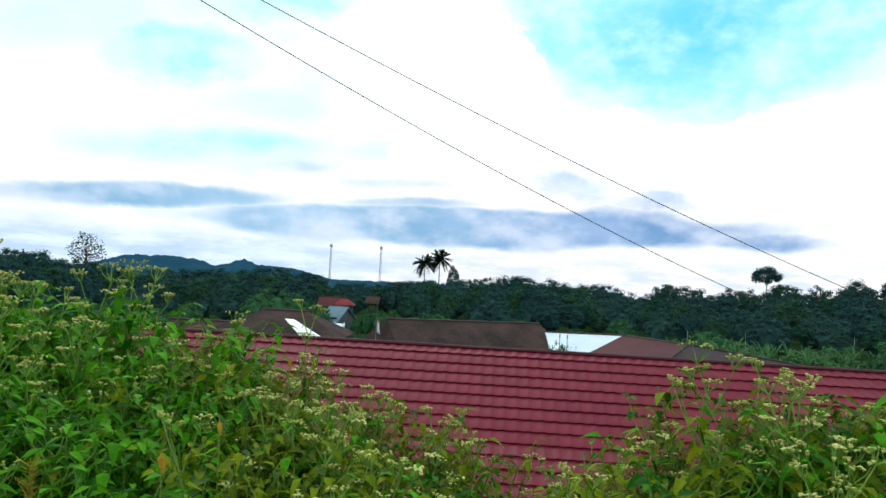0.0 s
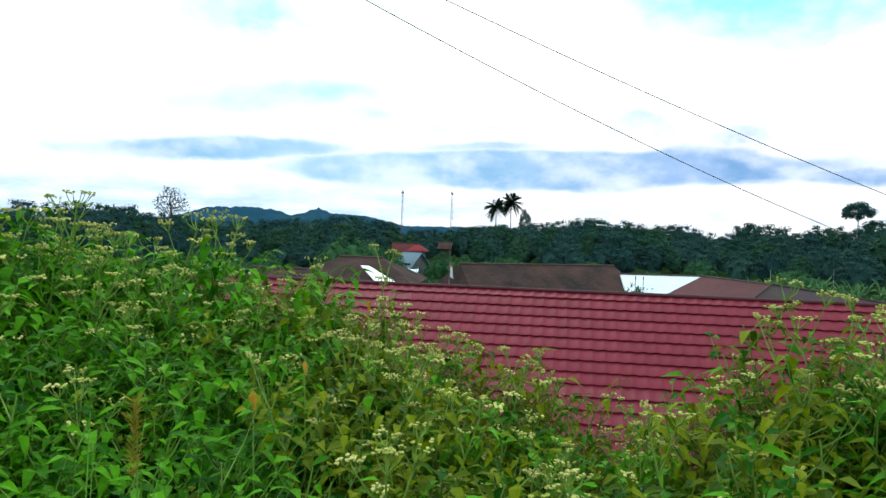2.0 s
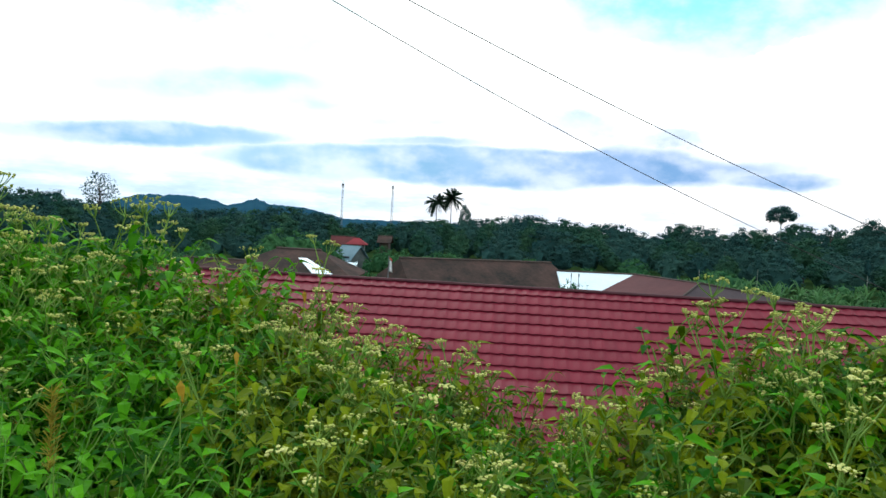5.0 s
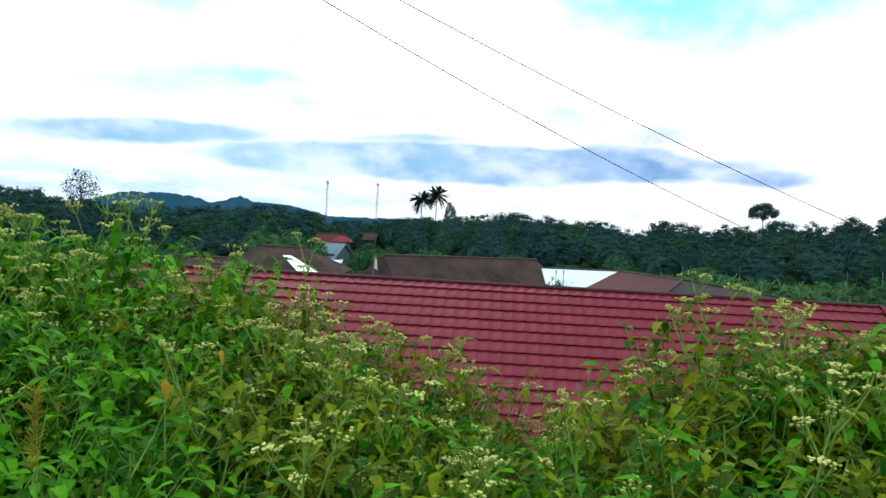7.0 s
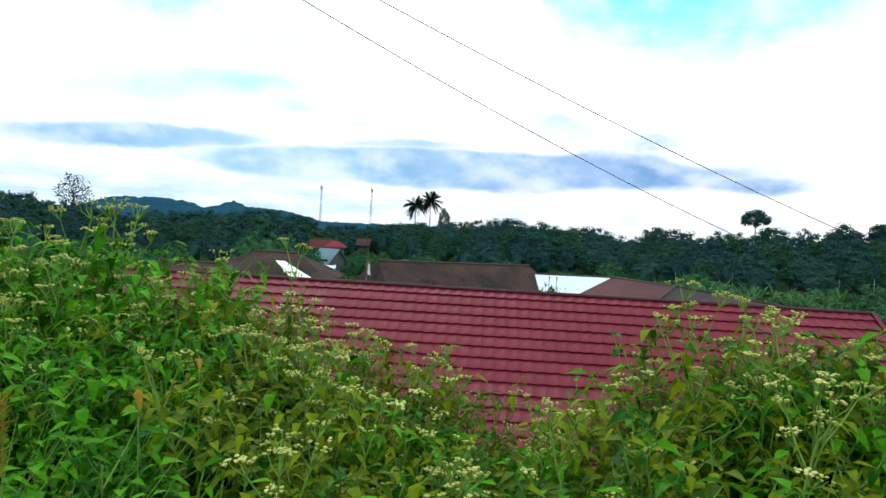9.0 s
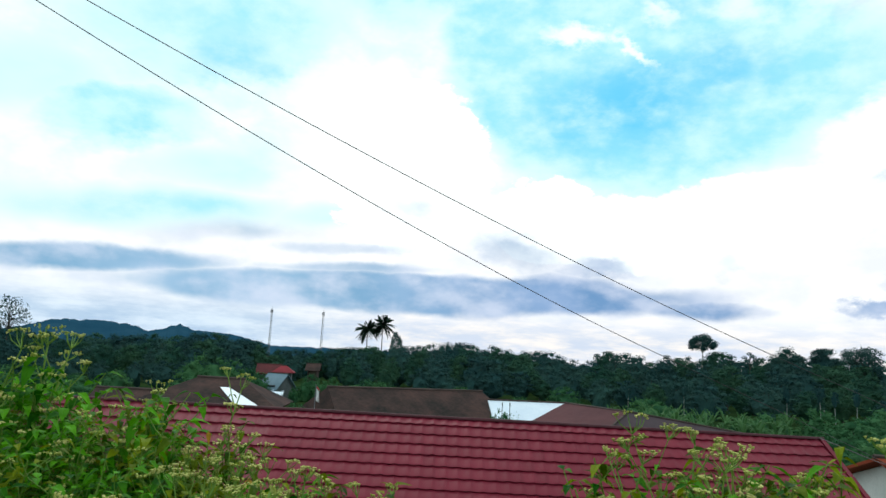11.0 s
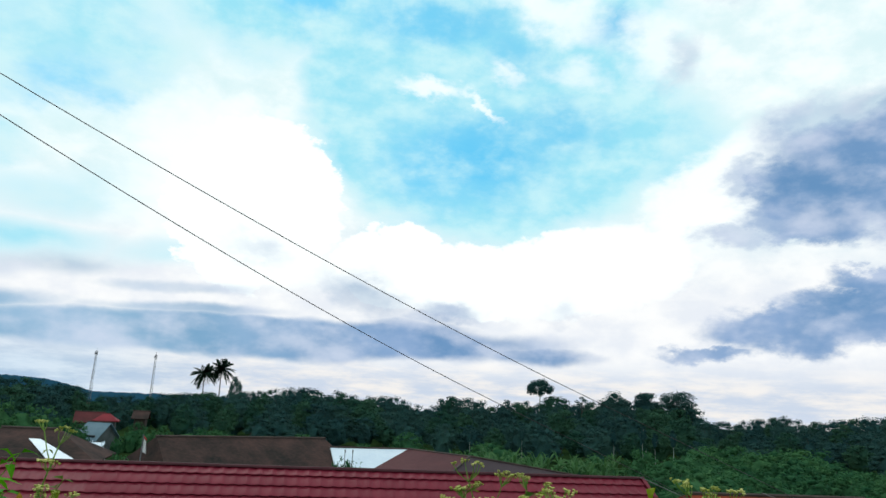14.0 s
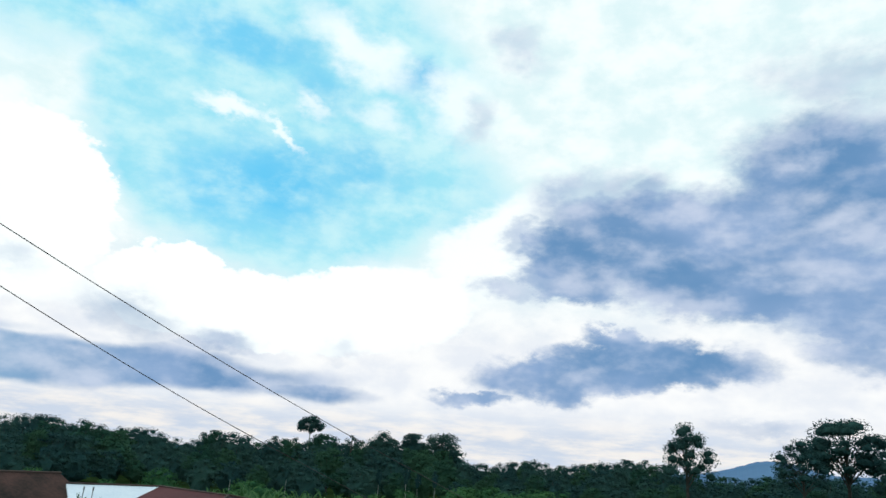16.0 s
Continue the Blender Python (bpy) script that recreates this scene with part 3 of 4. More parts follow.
gable_house("house", *at(-5.65, 118), from_eye(-0.78, 118), 0, 2.4, 2.2, 1.1, M_ROOF_OLD, "small brown-roofed house among trees", ground=-5, wall=M_DARKWOOD)
# orange-roofed house beside the gable
gable_house("house", 17.6, 19.6, EYE - 2.05, -6, 6.4, 3.0, 0.9, M_ROOF_ORANGE, "white house with orange clay tile roof", ground=-5.4)
# white bench-like roof by the shed
ledge = Soup()
lx, ly = at(-8.2, 96)
ledge.slab([(lx - 0.8, ly, from_eye(-3.08, 96)), (lx + 0.7, ly, from_eye(-3.08, 96)), (lx + 0.7, ly - 2, from_eye(-3.28, 96)), (lx - 0.8, ly - 2, from_eye(-3.28, 96))], 0.08)
for px in (-0.7, 0.6):
    for py in (-0.2, -1.8):
        ledge.box((lx + px, ly + py, -5.0), (0.1, 0.1, 3.2))
tagged(ledge.link("lean_to", M_ZINC), "pale zinc lean-to roof on posts", "shed")

# flag on its pole
fx, fy = at(-5.28, 31)
flagpole = base("flagpole", fx, fy, ground_z(fx, fy), 0, "white pole with a limp red and white flag", "flagpole")
top = from_eye(-2.4, 31) - ground_z(fx, fy)
s = Soup()
s.tube([(0, 0, -0.2), (0, 0, top)], [0.03, 0.022], 8)
s.link("pole", M_STEEL, flagpole)
for mat, nm, z0, z1 in ((M_FLAG_R, "red_band", top - 0.05, top - 0.16), (M_FLAG_W, "white_band", top - 0.16, top - 0.66)):
    s = Soup()
    v, f = [], []
    for i in range(7):
        u = i / 6
        for k in range(4):
            w = k / 3
            v.append((0.03 + 0.16 * u * (0.6 + 0.4 * w), 0.05 * math.sin(9 * u + 2 * w), z0 + (z1 - z0) * w - 0.10 * u))
    f = [(i * 4 + k, i * 4 + k + 1, i * 4 + k + 5, i * 4 + k + 4) for i in range(6) for k in range(3)]
    s.add(v, f)
    s.add([(x, y + 0.008, z) for x, y, z in v], [q[::-1] for q in f])
    s.link(nm, mat, flagpole)

# ---------- lattice masts ----------


def mast(az, dist, top_el):
    x, y = at(az, dist)
    z = ground_z(x, y)
    h = from_eye(top_el, dist) - z
    m = base("radio_mast", x, y, z, rng.uniform(0, 90), "slender grey steel lattice radio mast", "mast", "masts on the horizon")
    r0, r1 = 1.3, 0.75
    legs = []
    for k in range(3):
        w = 2 * math.pi * k / 3
        legs.append(((r0 * math.cos(w), r0 * math.sin(w), -0.5), (r1 * math.cos(w), r1 * math.sin(w), h)))
        s = Soup()
        s.tube(legs[-1], [0.16, 0.12], 5)
        s.link("leg", M_STEEL, m)
    s = Soup()
    n = int(h / 3)
    for i in range(n):
        a, b = i / n, (i + 1) / n
        for k in range(3):
            p = Vector(legs[k][0]).lerp(Vector(legs[k][1]), a)
            q = Vector(legs[(k + 1) % 3][0]).lerp(Vector(legs[(k + 1) % 3][1]), b)
            s.tube([p, q], [0.09, 0.09], 3, False)
    s.link("bracing", M_STEEL, m)
    for k in range(3):
        s = Soup()
        w = 2.1 * k + 0.5
        s.box((1.1 * math.cos(w), 1.1 * math.sin(w), h - 2.4), (0.5, 0.5, 2.6))
        s.link("antenna", M_STEEL, m)
    s = Soup()
    s.tube([(0, 0, h - 0.5), (0, 0, h + 3)], [0.12, 0.06], 5)
    s.link("spike", M_STEEL, m)


mast(-9.3, 700, 3.35)
mast(-5.25, 700, 3.4)

# ---------- overhead wires ----------


def wire(near, far, sag, end, radius):
    """A drop cable: it hangs past the viewer through near and far, then runs on to its end on a house."""
    s = Soup()
    a, b, e = Vector(near), Vector(far), Vector(end)
    drop = Vector((0, 0, sag * 4))
    pts = [a.lerp(b, k) - drop * (k * (1 - k)) for k in (-1.2 + 2.2 * i / 44 for i in range(45))]
    t0 = (b - a + drop).normalized() * (e - b).length
    t1 = e - b
    for i in range(1, 25):
        u = i / 24
        pts.append(b * (2 * u ** 3 - 3 * u ** 2 + 1) + t0 * (u ** 3 - 2 * u ** 2 + u) + e * (3 * u ** 2 - 2 * u ** 3) + t1 * (u ** 3 - u ** 2))
    s.tube(pts, [radius + 0.0008 * max(0.0, p.y - 4) for p in pts], 6)
    tagged(s.link("overhead_cable", M_CABLE, None, "", True), "thin black overhead cable slanting down to a house", "cable", "overhead cables")


def toward(az, el, dist):
    x, y = at(az, dist)
    return x, y, EYE + dist * math.tan(radians(el))


gable_top = Matrix.Rotation(radians(RIDGE_TURN), 3, "Z") @ Vector((X1, 0, 0)) + Vector((0, RIDGE_Y, RIDGE_Z + 0.03))
wire(toward(-28, 23.375, 2.5), toward(22, 1.507, 3.75), 0.049, gable_top, 0.0017)
wire(toward(-26, 24.514, 3.0), toward(30, 1.757, 4.5), 0.051, (17.0, 19.6, EYE - 1.95), 0.0020)

# ---------- trees ----------


def leaf_lobe(s, c, r, count, size, rnd, flat=0.85):
    """A clump of foliage: small leaf sprays turned every way, thickest at its rim."""
    c = Vector(c)
    for _ in range(count):
        d = Vector((rnd.gauss(0, 1), rnd.gauss(0, 1), rnd.gauss(0.25, 1))).normalized()
        p = c + Vector((d.x * r, d.y * r, d.z * r * flat)) * (rnd.random() ** 0.35 + rnd.uniform(-0.05, 0.14))
        a = Vector((rnd.gauss(0, 1), rnd.gauss(0, 1), rnd.gauss(0, 0.7))).normalized()
        b = a.cross(d + Vector((rnd.uniform(-0.6, 0.6), rnd.uniform(-0.6, 0.6), 0.4))).normalized()
        w = size * rnd.uniform(0.6, 1.35)
        s.add([p - a * w, p + a * w * 0.6 - b * w * 0.55, p + a * w * 0.5 + b * w * 0.6], [(0, 1, 2)])


def core(s, c, r, flat, rnd, fine=1):
    bm = bmesh.new()
    bmesh.ops.create_icosphere(bm, subdivisions=fine, radius=1.0)
    k = rnd.random() * 50
    v = []
    for q in bm.verts:
        m = 0.86 + 0.5 * noise.noise(q.co * 1.8 + Vector((k, 0, 0)))
        v.append(Vector(c) + Vector((q.co.x * r * m, q.co.y * r * m, q.co.z * r * m * flat)))
    idx = {q: i for i, q in enumerate(bm.verts)}
    s.add(v, [tuple(idx[q] for q in f.verts) for f in bm.faces])
    bm.free()


def tree(seed, height, spread, bare=0.35, lobes=9, leaves=130, leaf=0.42, crown_mat=M_CROWN, bark=M_BARK, dome=0.8, airy=False, label="", category="tree", group="", name="tree", open_crown=False):
    """A tree at the origin: tapered trunk with limbs that carry clumps of foliage."""
    rnd = random.Random(seed)
    t = base(name, 0, 0, 0, 0, label, category, group)
    wood, crown = Soup(), Soup()
    lean = Vector((rnd.uniform(-0.04, 0.04), rnd.uniform(-0.04, 0.04), 1)) * height
    r0 = height * 0.015 + 0.05
    tall_r = height * (1 - bare) / 1.35
    mid_z = height - tall_r
    top_f = min(0.92, (mid_z + 0.45 * tall_r) / height)
    trunk = [lean * f + Vector((rnd.uniform(-1, 1), rnd.uniform(-1, 1), 0)) * 0.01 * height * f for f in (-0.02, 0.2 * top_f, 0.45 * top_f, 0.65 * top_f, 0.85 * top_f, top_f)]
    wood.tube(trunk, [r0, r0 * 0.82, r0 * 0.68, r0 * 0.55, r0 * 0.4, r0 * 0.15], 7)
    if not airy and not open_crown:
        c = lean * (mid_z / height)
        core(crown, c, spread * 0.7, tall_r / spread, rnd, 2)
    phase = rnd.uniform(0, 6.28)
    for i in range(lobes):
        h = 1 - 1.3 * (i + 0.4) / lobes
        ring = math.sqrt(max(0.0, 1 - h * h))
        w = phase + i * 2.4 + rnd.uniform(-0.3, 0.3)
        reach = rnd.uniform(0.55, 0.84)
        c = Vector((math.cos(w) * ring * spread * reach, math.sin(w) * ring * spread * reach, mid_z + h * tall_r * (0.62 + 0.26 * rnd.random())))
        lr = spread * rnd.uniform(0.22, 0.38)
        foot = lean * (max(mid_z - tall_r * 0.6, bare * height * 0.8) / height)
        foot = foot.lerp(lean * top_f, rnd.uniform(0.0, 0.7))
        mid = foot.lerp(c, 0.5) + Vector((0, 0, 0.03 * height))
        wood.tube([foot, mid, c], [r0 * 0.36, r0 * 0.22, r0 * 0.08], 3, False)
        if not airy:
            core(crown, c, lr * (0.6 if open_crown else 0.5), dome, rnd)
        leaf_lobe(crown, c, lr, leaves, leaf, rnd, dome)
    k = height / max(v[2] for v in crown.v)
    for soup in (wood, crown):
        soup.v = [Vector((v[0], v[1], v[2] * k)) for v in soup.v]
    wood.link("trunk", bark, t)
    crown.link("crown", crown_mat, t)
    return t


TREES = "trees of the valley wood"
kinds = []
for i in range(9):
    kinds.append(tree(100 + i, 12.0, (3.6, 4.6, 4.0, 3.2, 4.4)[i % 5], (0.1, 0.16, 0.3)[i % 3], 20 + i % 5, 95, (0.22, 0.25, 0.27)[i % 3], [M_CROWN, M_CROWN, M_CROWN_LIGHT][i % 3 == 2 and 2 or 0],
                      label="dark green broadleaf tree in the wood", group=TREES))
tall = [tree(200 + i, 15.0, 2.4, 0.62, 12, 90, 0.25, M_CROWN, M_PALE_BARK, label="tall dark tree with a bare pale trunk", group=TREES) for i in range(3)]

SKYLINE = [(-80, 1.4), (-37, 1.43), (-31, 1.5), (-28.7, 1.2), (-26, 0.75), (-23.4, 0.45), (-21, 0.65), (-18, 0.9), (-15.2, 1.15), (-11.5, 1.15), (-10.2, 0.9), (-9.2, 0.35), (-7.4, 0.2), (-5.8, 0.5), (-4, 0.78), (-1.8, 0.8),
           (2, 1.15), (5, 1.6), (6, 1.7), (9.5, 1.37), (12, 1.25), (13.4, 1.35), (14.3, 0.95), (15.7, 0.7), (16.5, 0.85), (17.8, 1.6), (19.6, 1.4), (21.1, 1.15), (22, 1.6), (23.1, 1.4), (26, 1.85), (28.7, 1.6), (31, 1.9), (34, 1.8),
           (36.2, 1.6), (37.2, 0.55), (38.5, 0.55), (42.5, 1.05), (44.5, 0.75), (46.8, 1.1), (48.9, 1.7), (51.5, 1.6), (53, 1.2), (55, 0.75), (58, 0.8), (61, 1.4), (70, 1.5), (110, 1.5)]


def skyline(az):
    for (a, p), (b, q) in zip(SKYLINE, SKYLINE[1:]):
        if a <= az <= b:
            return p + (q - p) * (az - a) / (b - a)
    return 1.2


first_use = {}


def plant(model, x, y, height, natural, wide=1.0):
    z = ground_z(x, y) - 0.1
    k = height / natural
    m = pose(x, y, z, 0, 0, rng.uniform(0, 360)) @ Matrix.Diagonal((k * wide, k * wide, k, 1))
    if model.name not in first_use:
        first_use[model.name] = True
        model.matrix_basis = m
        return model
    sc = model.scale.copy()
    model.scale = (1, 1, 1)
    ob = copy_thing(model, m)
    model.scale = sc
    return ob


for depth, step, drop in ((185, 0.95, 0.0), (160, 1.35, 0.45), (138, 1.7, 1.1), (120, 2.2, 2.0)):
    az = -44.0 + rng.random()
    while az < 84:
        step_now = step * (1.0 if -36 < az < 70 else 2.5)
        d = depth + rng.uniform(-9, 9)
        x, y = at(az, d)
        clear_view = drop > 1 and -11.5 < az < -4
        if not clear_view:
            el = skyline(az) + 0.12 - drop * rng.uniform(0.7, 1.2) - abs(rng.gauss(0, 0.17))
            h = from_eye(el, d) - ground_z(x, y)
            if h > 3:
                plant(kinds[rng.randrange(9)], x, y, h, 12.0, rng.uniform(0.9, 1.45) * (12 / h) ** 0.35)
        az += step_now * rng.uniform(0.7, 1.3)

# single trees that stand out
def stand(model, az, dist, top_el, natural, wide=1.0):
    x, y = at(az, dist)
    return plant(model, x, y, from_eye(top_el, dist) - ground_z(x, y), natural, wide)


stand(tree(31, 15, 4.0, 0.76, 26, 150, 0.20, open_crown=True, dome=0.6, label="umbrella-crowned tree rising over the wood", bark=M_PALE_BARK), 24.75, 178, 3.29, 15, 0.8)
stand(tree(32, 15, 4.6, 0.5, 30, 150, 0.22, label="round-topped tall dark tree with pale trunk", bark=M_PALE_BARK), 30.6, 172, 2.55, 15, 1.1)
stand(tree(33, 15, 3.4, 0.5, 24, 150, 0.22, label="tall dark tree with pointed round crown", bark=M_PALE_BARK), 32.9, 170, 2.5, 15, 1.15)
stand(tree(34, 15, 4.4, 0.5, 32, 130, 0.24, airy=True, label="tall tree with open airy crown"), 35.3, 170, 2.8, 15, 1.15)
stand(tree(43, 15, 2.6, 0.72, 10, 70, 0.22, airy=True, label="slim tree with a thin airy crown"), 28.2, 174, 2.0, 15)
stand(tree(39, 15, 3.6, 0.2, 22, 150, 0.24, label="dense dark tree at the wood's edge"), 36.2, 165, 1.5, 15, 1.0)
stand(tree(35, 12, 3.6, 0.5, 20, 40, 0.22, airy=True, label="sparse half-bare tree against the sky"), -27.2, 178, 2.95, 12, 0.95)
stand(tree(36, 15, 3.6, 0.42, 24, 190, 0.17, open_crown=True, label="tall dark tree standing clear of the wood"), 53.9, 118, 4.7, 15, 1.1)
stand(tree(37, 14, 4.2, 0.5, 26, 170, 0.17, open_crown=True, dome=0.6, label="broad spreading dark tree"), 61.5, 118, 3.8, 14, 1.0)
stand(tree(38, 16, 5.6, 0.5, 36, 190, 0.18, open_crown=True, dome=0.6, label="large broad tree with layered crown"), 64.3, 124, 5.36, 16, 1.15)
stand(tree(40, 15, 5.0, 0.35, 28, 170, 0.18, open_crown=True, label="broad dark tree at the wood's edge"), 68.4, 118, 4.7, 15, 1.15)
stand(tree(41, 12, 3.6, 0.2, 20, 120, 0.22, label="round dark tree in the low wood"), 42.4, 150, 1.2, 12)
stand(tree(42, 12, 3.6, 0.35, 24, 120, 0.24, airy=True, label="airy tree beside the coconut palms"), 0.75, 240, 2.25, 12, 0.62)
for az, top_el in ((30.5, -0.35), (32.7, 0.0), (33.6, -0.5), (34.9, -0.2), (19.4, -0.8), (23.5, -0.5)):
    stand(tall[int(az * 7) % 3], az, 112 + rng.uniform(-2, 2), top_el, 15.0, 0.62)

# green brush between the houses and the wood
brush = [tree(300 + i, 4.0, 2.2, 0.05, 15, 66, 0.14, M_BRUSH, label="low green bush in the valley", category="bush", group="bushes of the valley", name="bush") for i in range(4)]
for _ in range(170):
    az = rng.uniform(-30, 80) if rng.random() < 0.5 else rng.uniform(34, 74)
    d = rng.uniform(48, 104)
    if az < 26 and d < 70:
        d += 35
    if -12 < az < -3.5:
        continue
    x, y = at(az, d)
    plant(brush[rng.randrange(4)], x, y, rng.uniform(2.2, 4.4) + (d - 60) * 0.02 * (az > 34), 4.0, rng.uniform(1.1, 1.8))
for az, d, h in ((9.6, 34, 4.85), (10.3, 34, 4.7), (9.1, 34, 4.7), (-6.6, 40, 4.3), (-5.9, 40.5, 4.0), (-7.5, 41, 3.9), (12.3, 31, 4.45)):
    x, y = at(az, d)
    plant(brush[int(az * 3) % 4], x, y, h, 4.0, 0.4)
for az, d, h in ((-10.6, 98, 4.6), (-9.7, 97, 4.0), (-7.0, 97, 2.3), (-6.2, 100, 3.0), (-5.2, 100, 3.2), (-5.7, 104, 3.9), (-11.8, 100, 5.6), (-13, 98, 5.8), (-14.5, 100, 6.2), (-4.2, 98, 3.8)):
    x, y = at(az, d)
    plant(brush[int(abs(az) * 3) % 4], x, y, h, 4.0, 0.8)
for _ in range(46):
    az = rng.uniform(33, 66)
    x, y = at(az, rng.uniform(24, 50))
    if x > 13 and not (13 < x < 22 and 15 < y < 24) and x < 60:
        plant(brush[rng.randrange(4)], x, y, rng.uniform(1.6, 3.0), 4.0, rng.uniform(0.9, 1.5))

# ---------- palms ----------


def palm(seed, height, fronds, length):
    rnd = random.Random(seed)
    p = base("coconut_palm", 0, 0, 0, 0, "tall coconut palm with drooping fronds", "palm", "pair of coconut palms")
    s = Soup()
    s.tube([(0, 0, -0.3), (0.15, 0, height * 0.4), (0.05, 0.1, height * 0.8), (0, 0, height)], [0.24, 0.18, 0.15, 0.14], 7)
    s.link("trunk", M_BARK, p)
    for i in range(fronds):
        w = i * 2.4 + rnd.uniform(-0.2, 0.2)
        e = rnd.uniform(-1.2, 1.4)
        d = Vector((math.cos(w), math.sin(w), 0))
        pts = []
        for k in range(8):
            u = k / 7
            pts.append(Vector((0, 0, height)) + d * length * math.cos(e) * u + Vector((0, 0, length * (math.sin(e) * u - 0.3 * u * u))))
        f = Soup()
        f.tube(pts, [0.06 * (1 - k / 8) + 0.01 for k in range(8)], 3)
        side = Vector((-d.y, d.x, 0))
        for k in range(1, 26):
            u = k / 26
            q = pts[int(u * 7)].lerp(pts[min(7, int(u * 7) + 1)], u * 7 % 1)
            ln = length * 0.29 * math.sin(math.pi * min(1, u * 0.85 + 0.12))
            for sg in (-1, 1):
                tip = q + side * sg * ln * 0.75 + d * ln * 0.35 - Vector((0, 0, ln * 0.35))
                mid = q.lerp(tip, 0.5) + Vector((0, 0, ln * 0.12))
                f.add([q - d * 0.16, q + d * 0.16, mid + d * 0.16, tip, mid - d * 0.16], [(0, 1, 2, 4), (4, 2, 3)])
        f.link("frond", M_PALM, p)
    return p


for az, el, seed in ((-1.6, 2.28, 1), (-0.38, 2.72, 2)):
    x, y = at(az, 245)
    pm = palm(seed, from_eye(el, 245) - ground_z(x, y), 54, 4.7)
    pm.matrix_basis = pose(x, y, ground_z(x, y), 0, 0, 40 * seed)

# ---------- banana plants ----------


def banana(seed):
    rnd = random.Random(seed)
    b = base("banana_plant", 0, 0, 0, 0, "light green banana plant with torn leaves", "banana plant", "banana plants behind the houses")
    s = Soup()
    s.tube([(0, 0, -0.2), (0, 0, 1.2), (0.05, 0, 1.9)], [0.14, 0.11, 0.07], 7)
    s.link("stem", M_BANANA, b)
    for i in range(8):
        w = i * 2.4 + rnd.uniform(-0.3, 0.3)
        d = Vector((math.cos(w), math.sin(w), 0))
        side = Vector((-d.y, d.x, 0))
        ln, rise = rnd.uniform(1.2, 1.8), rnd.uniform(0.9, 1.9)
        v, f = [], []
        for k in range(8):
            u = k / 7
            c = Vector((0, 0, 1.75)) + d * ln * (0.75 * u) + Vector((0, 0, ln * (rise * u - 0.8 * u * u)))
            hw = 0.13 * math.sin(math.pi * (0.08 + 0.9 * u)) + 0.01
            v += [c + side * hw + Vector((0, 0, -0.06)), c, c - side * hw + Vector((0, 0, -0.06))]
            if k:
                n = k * 3
                f += [(n - 3, n - 2, n + 1, n), (n - 2, n - 1, n + 2, n + 1)]
        lf = Soup()
        lf.add(v, f)
        lf.link("leaf", M_BANANA, b)
    return b


bananas = [banana(500 + i) for i in range(3)]
for _ in range(80):
    az, d = rng.uniform(18, 31), rng.uniform(66, 84)
    if az < 20:
        d += 8
    x, y = at(az, d)
    plant(bananas[rng.randrange(3)], x, y, rng.uniform(2.2, 3.6), 3.0, 0.75)

# two thin aerials over the zinc roof
for az in (9.65, 10.25):
    x, y = at(az, 33)
    aerial = Soup()
    aerial.tube([(0, 0, -0.2), (0, 0, from_eye(-3.05, 33) - ground_z(x, y))], [0.022, 0.016], 6)
    aerial.box((0, 0, from_eye(-3.12, 33) - ground_z(x, y)), (0.05, 0.05, 0.16))
    ob = aerial.link("aerial_pole", M_STEEL)
    ob.matrix_basis = pose(x, y, ground_z(x, y))
    tagged(ob, "thin metal aerial pole beside the houses", "aerial", "aerial poles")

# ---------- the flowering weeds on the bank ----------


def leaf_blade(s, root, along, face, length, rnd, broad=0.46):
    """A pointed, roughly triangular leaf, folded along its midrib and bent down at the tip."""
    along = along.normalized()
    side = along.cross(face).normalized()
    up = side.cross(along)
    w = length * broad * 0.5
    droop = rnd.uniform(0.1, 0.55) * length
    c1 = root + along * length * 0.3
    c2 = root + along * length * 0.62 - up * droop * 0.3
    v = [root + along * length * 0.05, c1 + side * w + up * w * 0.3, c1, c1 - side * w + up * w * 0.3,
         c2 + side * w * 0.7 + up * w * 0.15, c2, c2 - side * w * 0.7 + up * w * 0.15, root + along * length - up * droop]
    s.add(v, [(0, 2, 1), (0, 3, 2), (1, 2, 5, 4), (2, 3, 6, 5), (4, 5, 7), (5, 6, 7)])


def head(s, p, d, r, rnd):
    """One small flower head: a green-cream cup with a fuzzy top."""
    d = d.normalized()
    x = d.orthogonal().normalized()
    y = d.cross(x)
    v = [p - d * r * 0.9]
    for k in range(5):
        w = 2 * math.pi * k / 5
        v.append(p + (x * math.cos(w) + y * math.sin(w)) * r * rnd.uniform(0.75, 1.15) + d * r * rnd.uniform(0.2, 0.6))
    v.append(p + d * r * 0.75)
    s.add(v, [(0, 1 + (k + 1) % 5, 1 + k) for k in range(5)] + [(6, 1 + k, 1 + (k + 1) % 5) for k in range(5)])


def corymb(wood, heads, root, d, size, rnd):
    """A flat-topped spray: forked stalks that bring tight bunches of heads to one level."""
    d = d.normalized()
    for i in range(rnd.randint(4, 6)):
        w = rnd.uniform(0, 6.28)
        out_r = size * rnd.uniform(0.2, 0.85)
        tip = root + d * size * rnd.uniform(0.75, 1.0) + Vector((math.cos(w) * out_r, math.sin(w) * out_r, 0))
        wood.tube([root, root.lerp(tip, 0.5) + Vector((math.cos(w), math.sin(w), 0)) * out_r * 0.2, tip], [0.0018, 0.0014, 0.001], 3, False)
        for _ in range(rnd.randint(2, 4)):
            q = tip + Vector((rnd.uniform(-1, 1), rnd.uniform(-1, 1), rnd.uniform(-0.25, 0.45))) * 0.010
            head(heads, q, d + Vector((0, 0, 0.6)), rnd.uniform(0.0034, 0.0056), rnd)


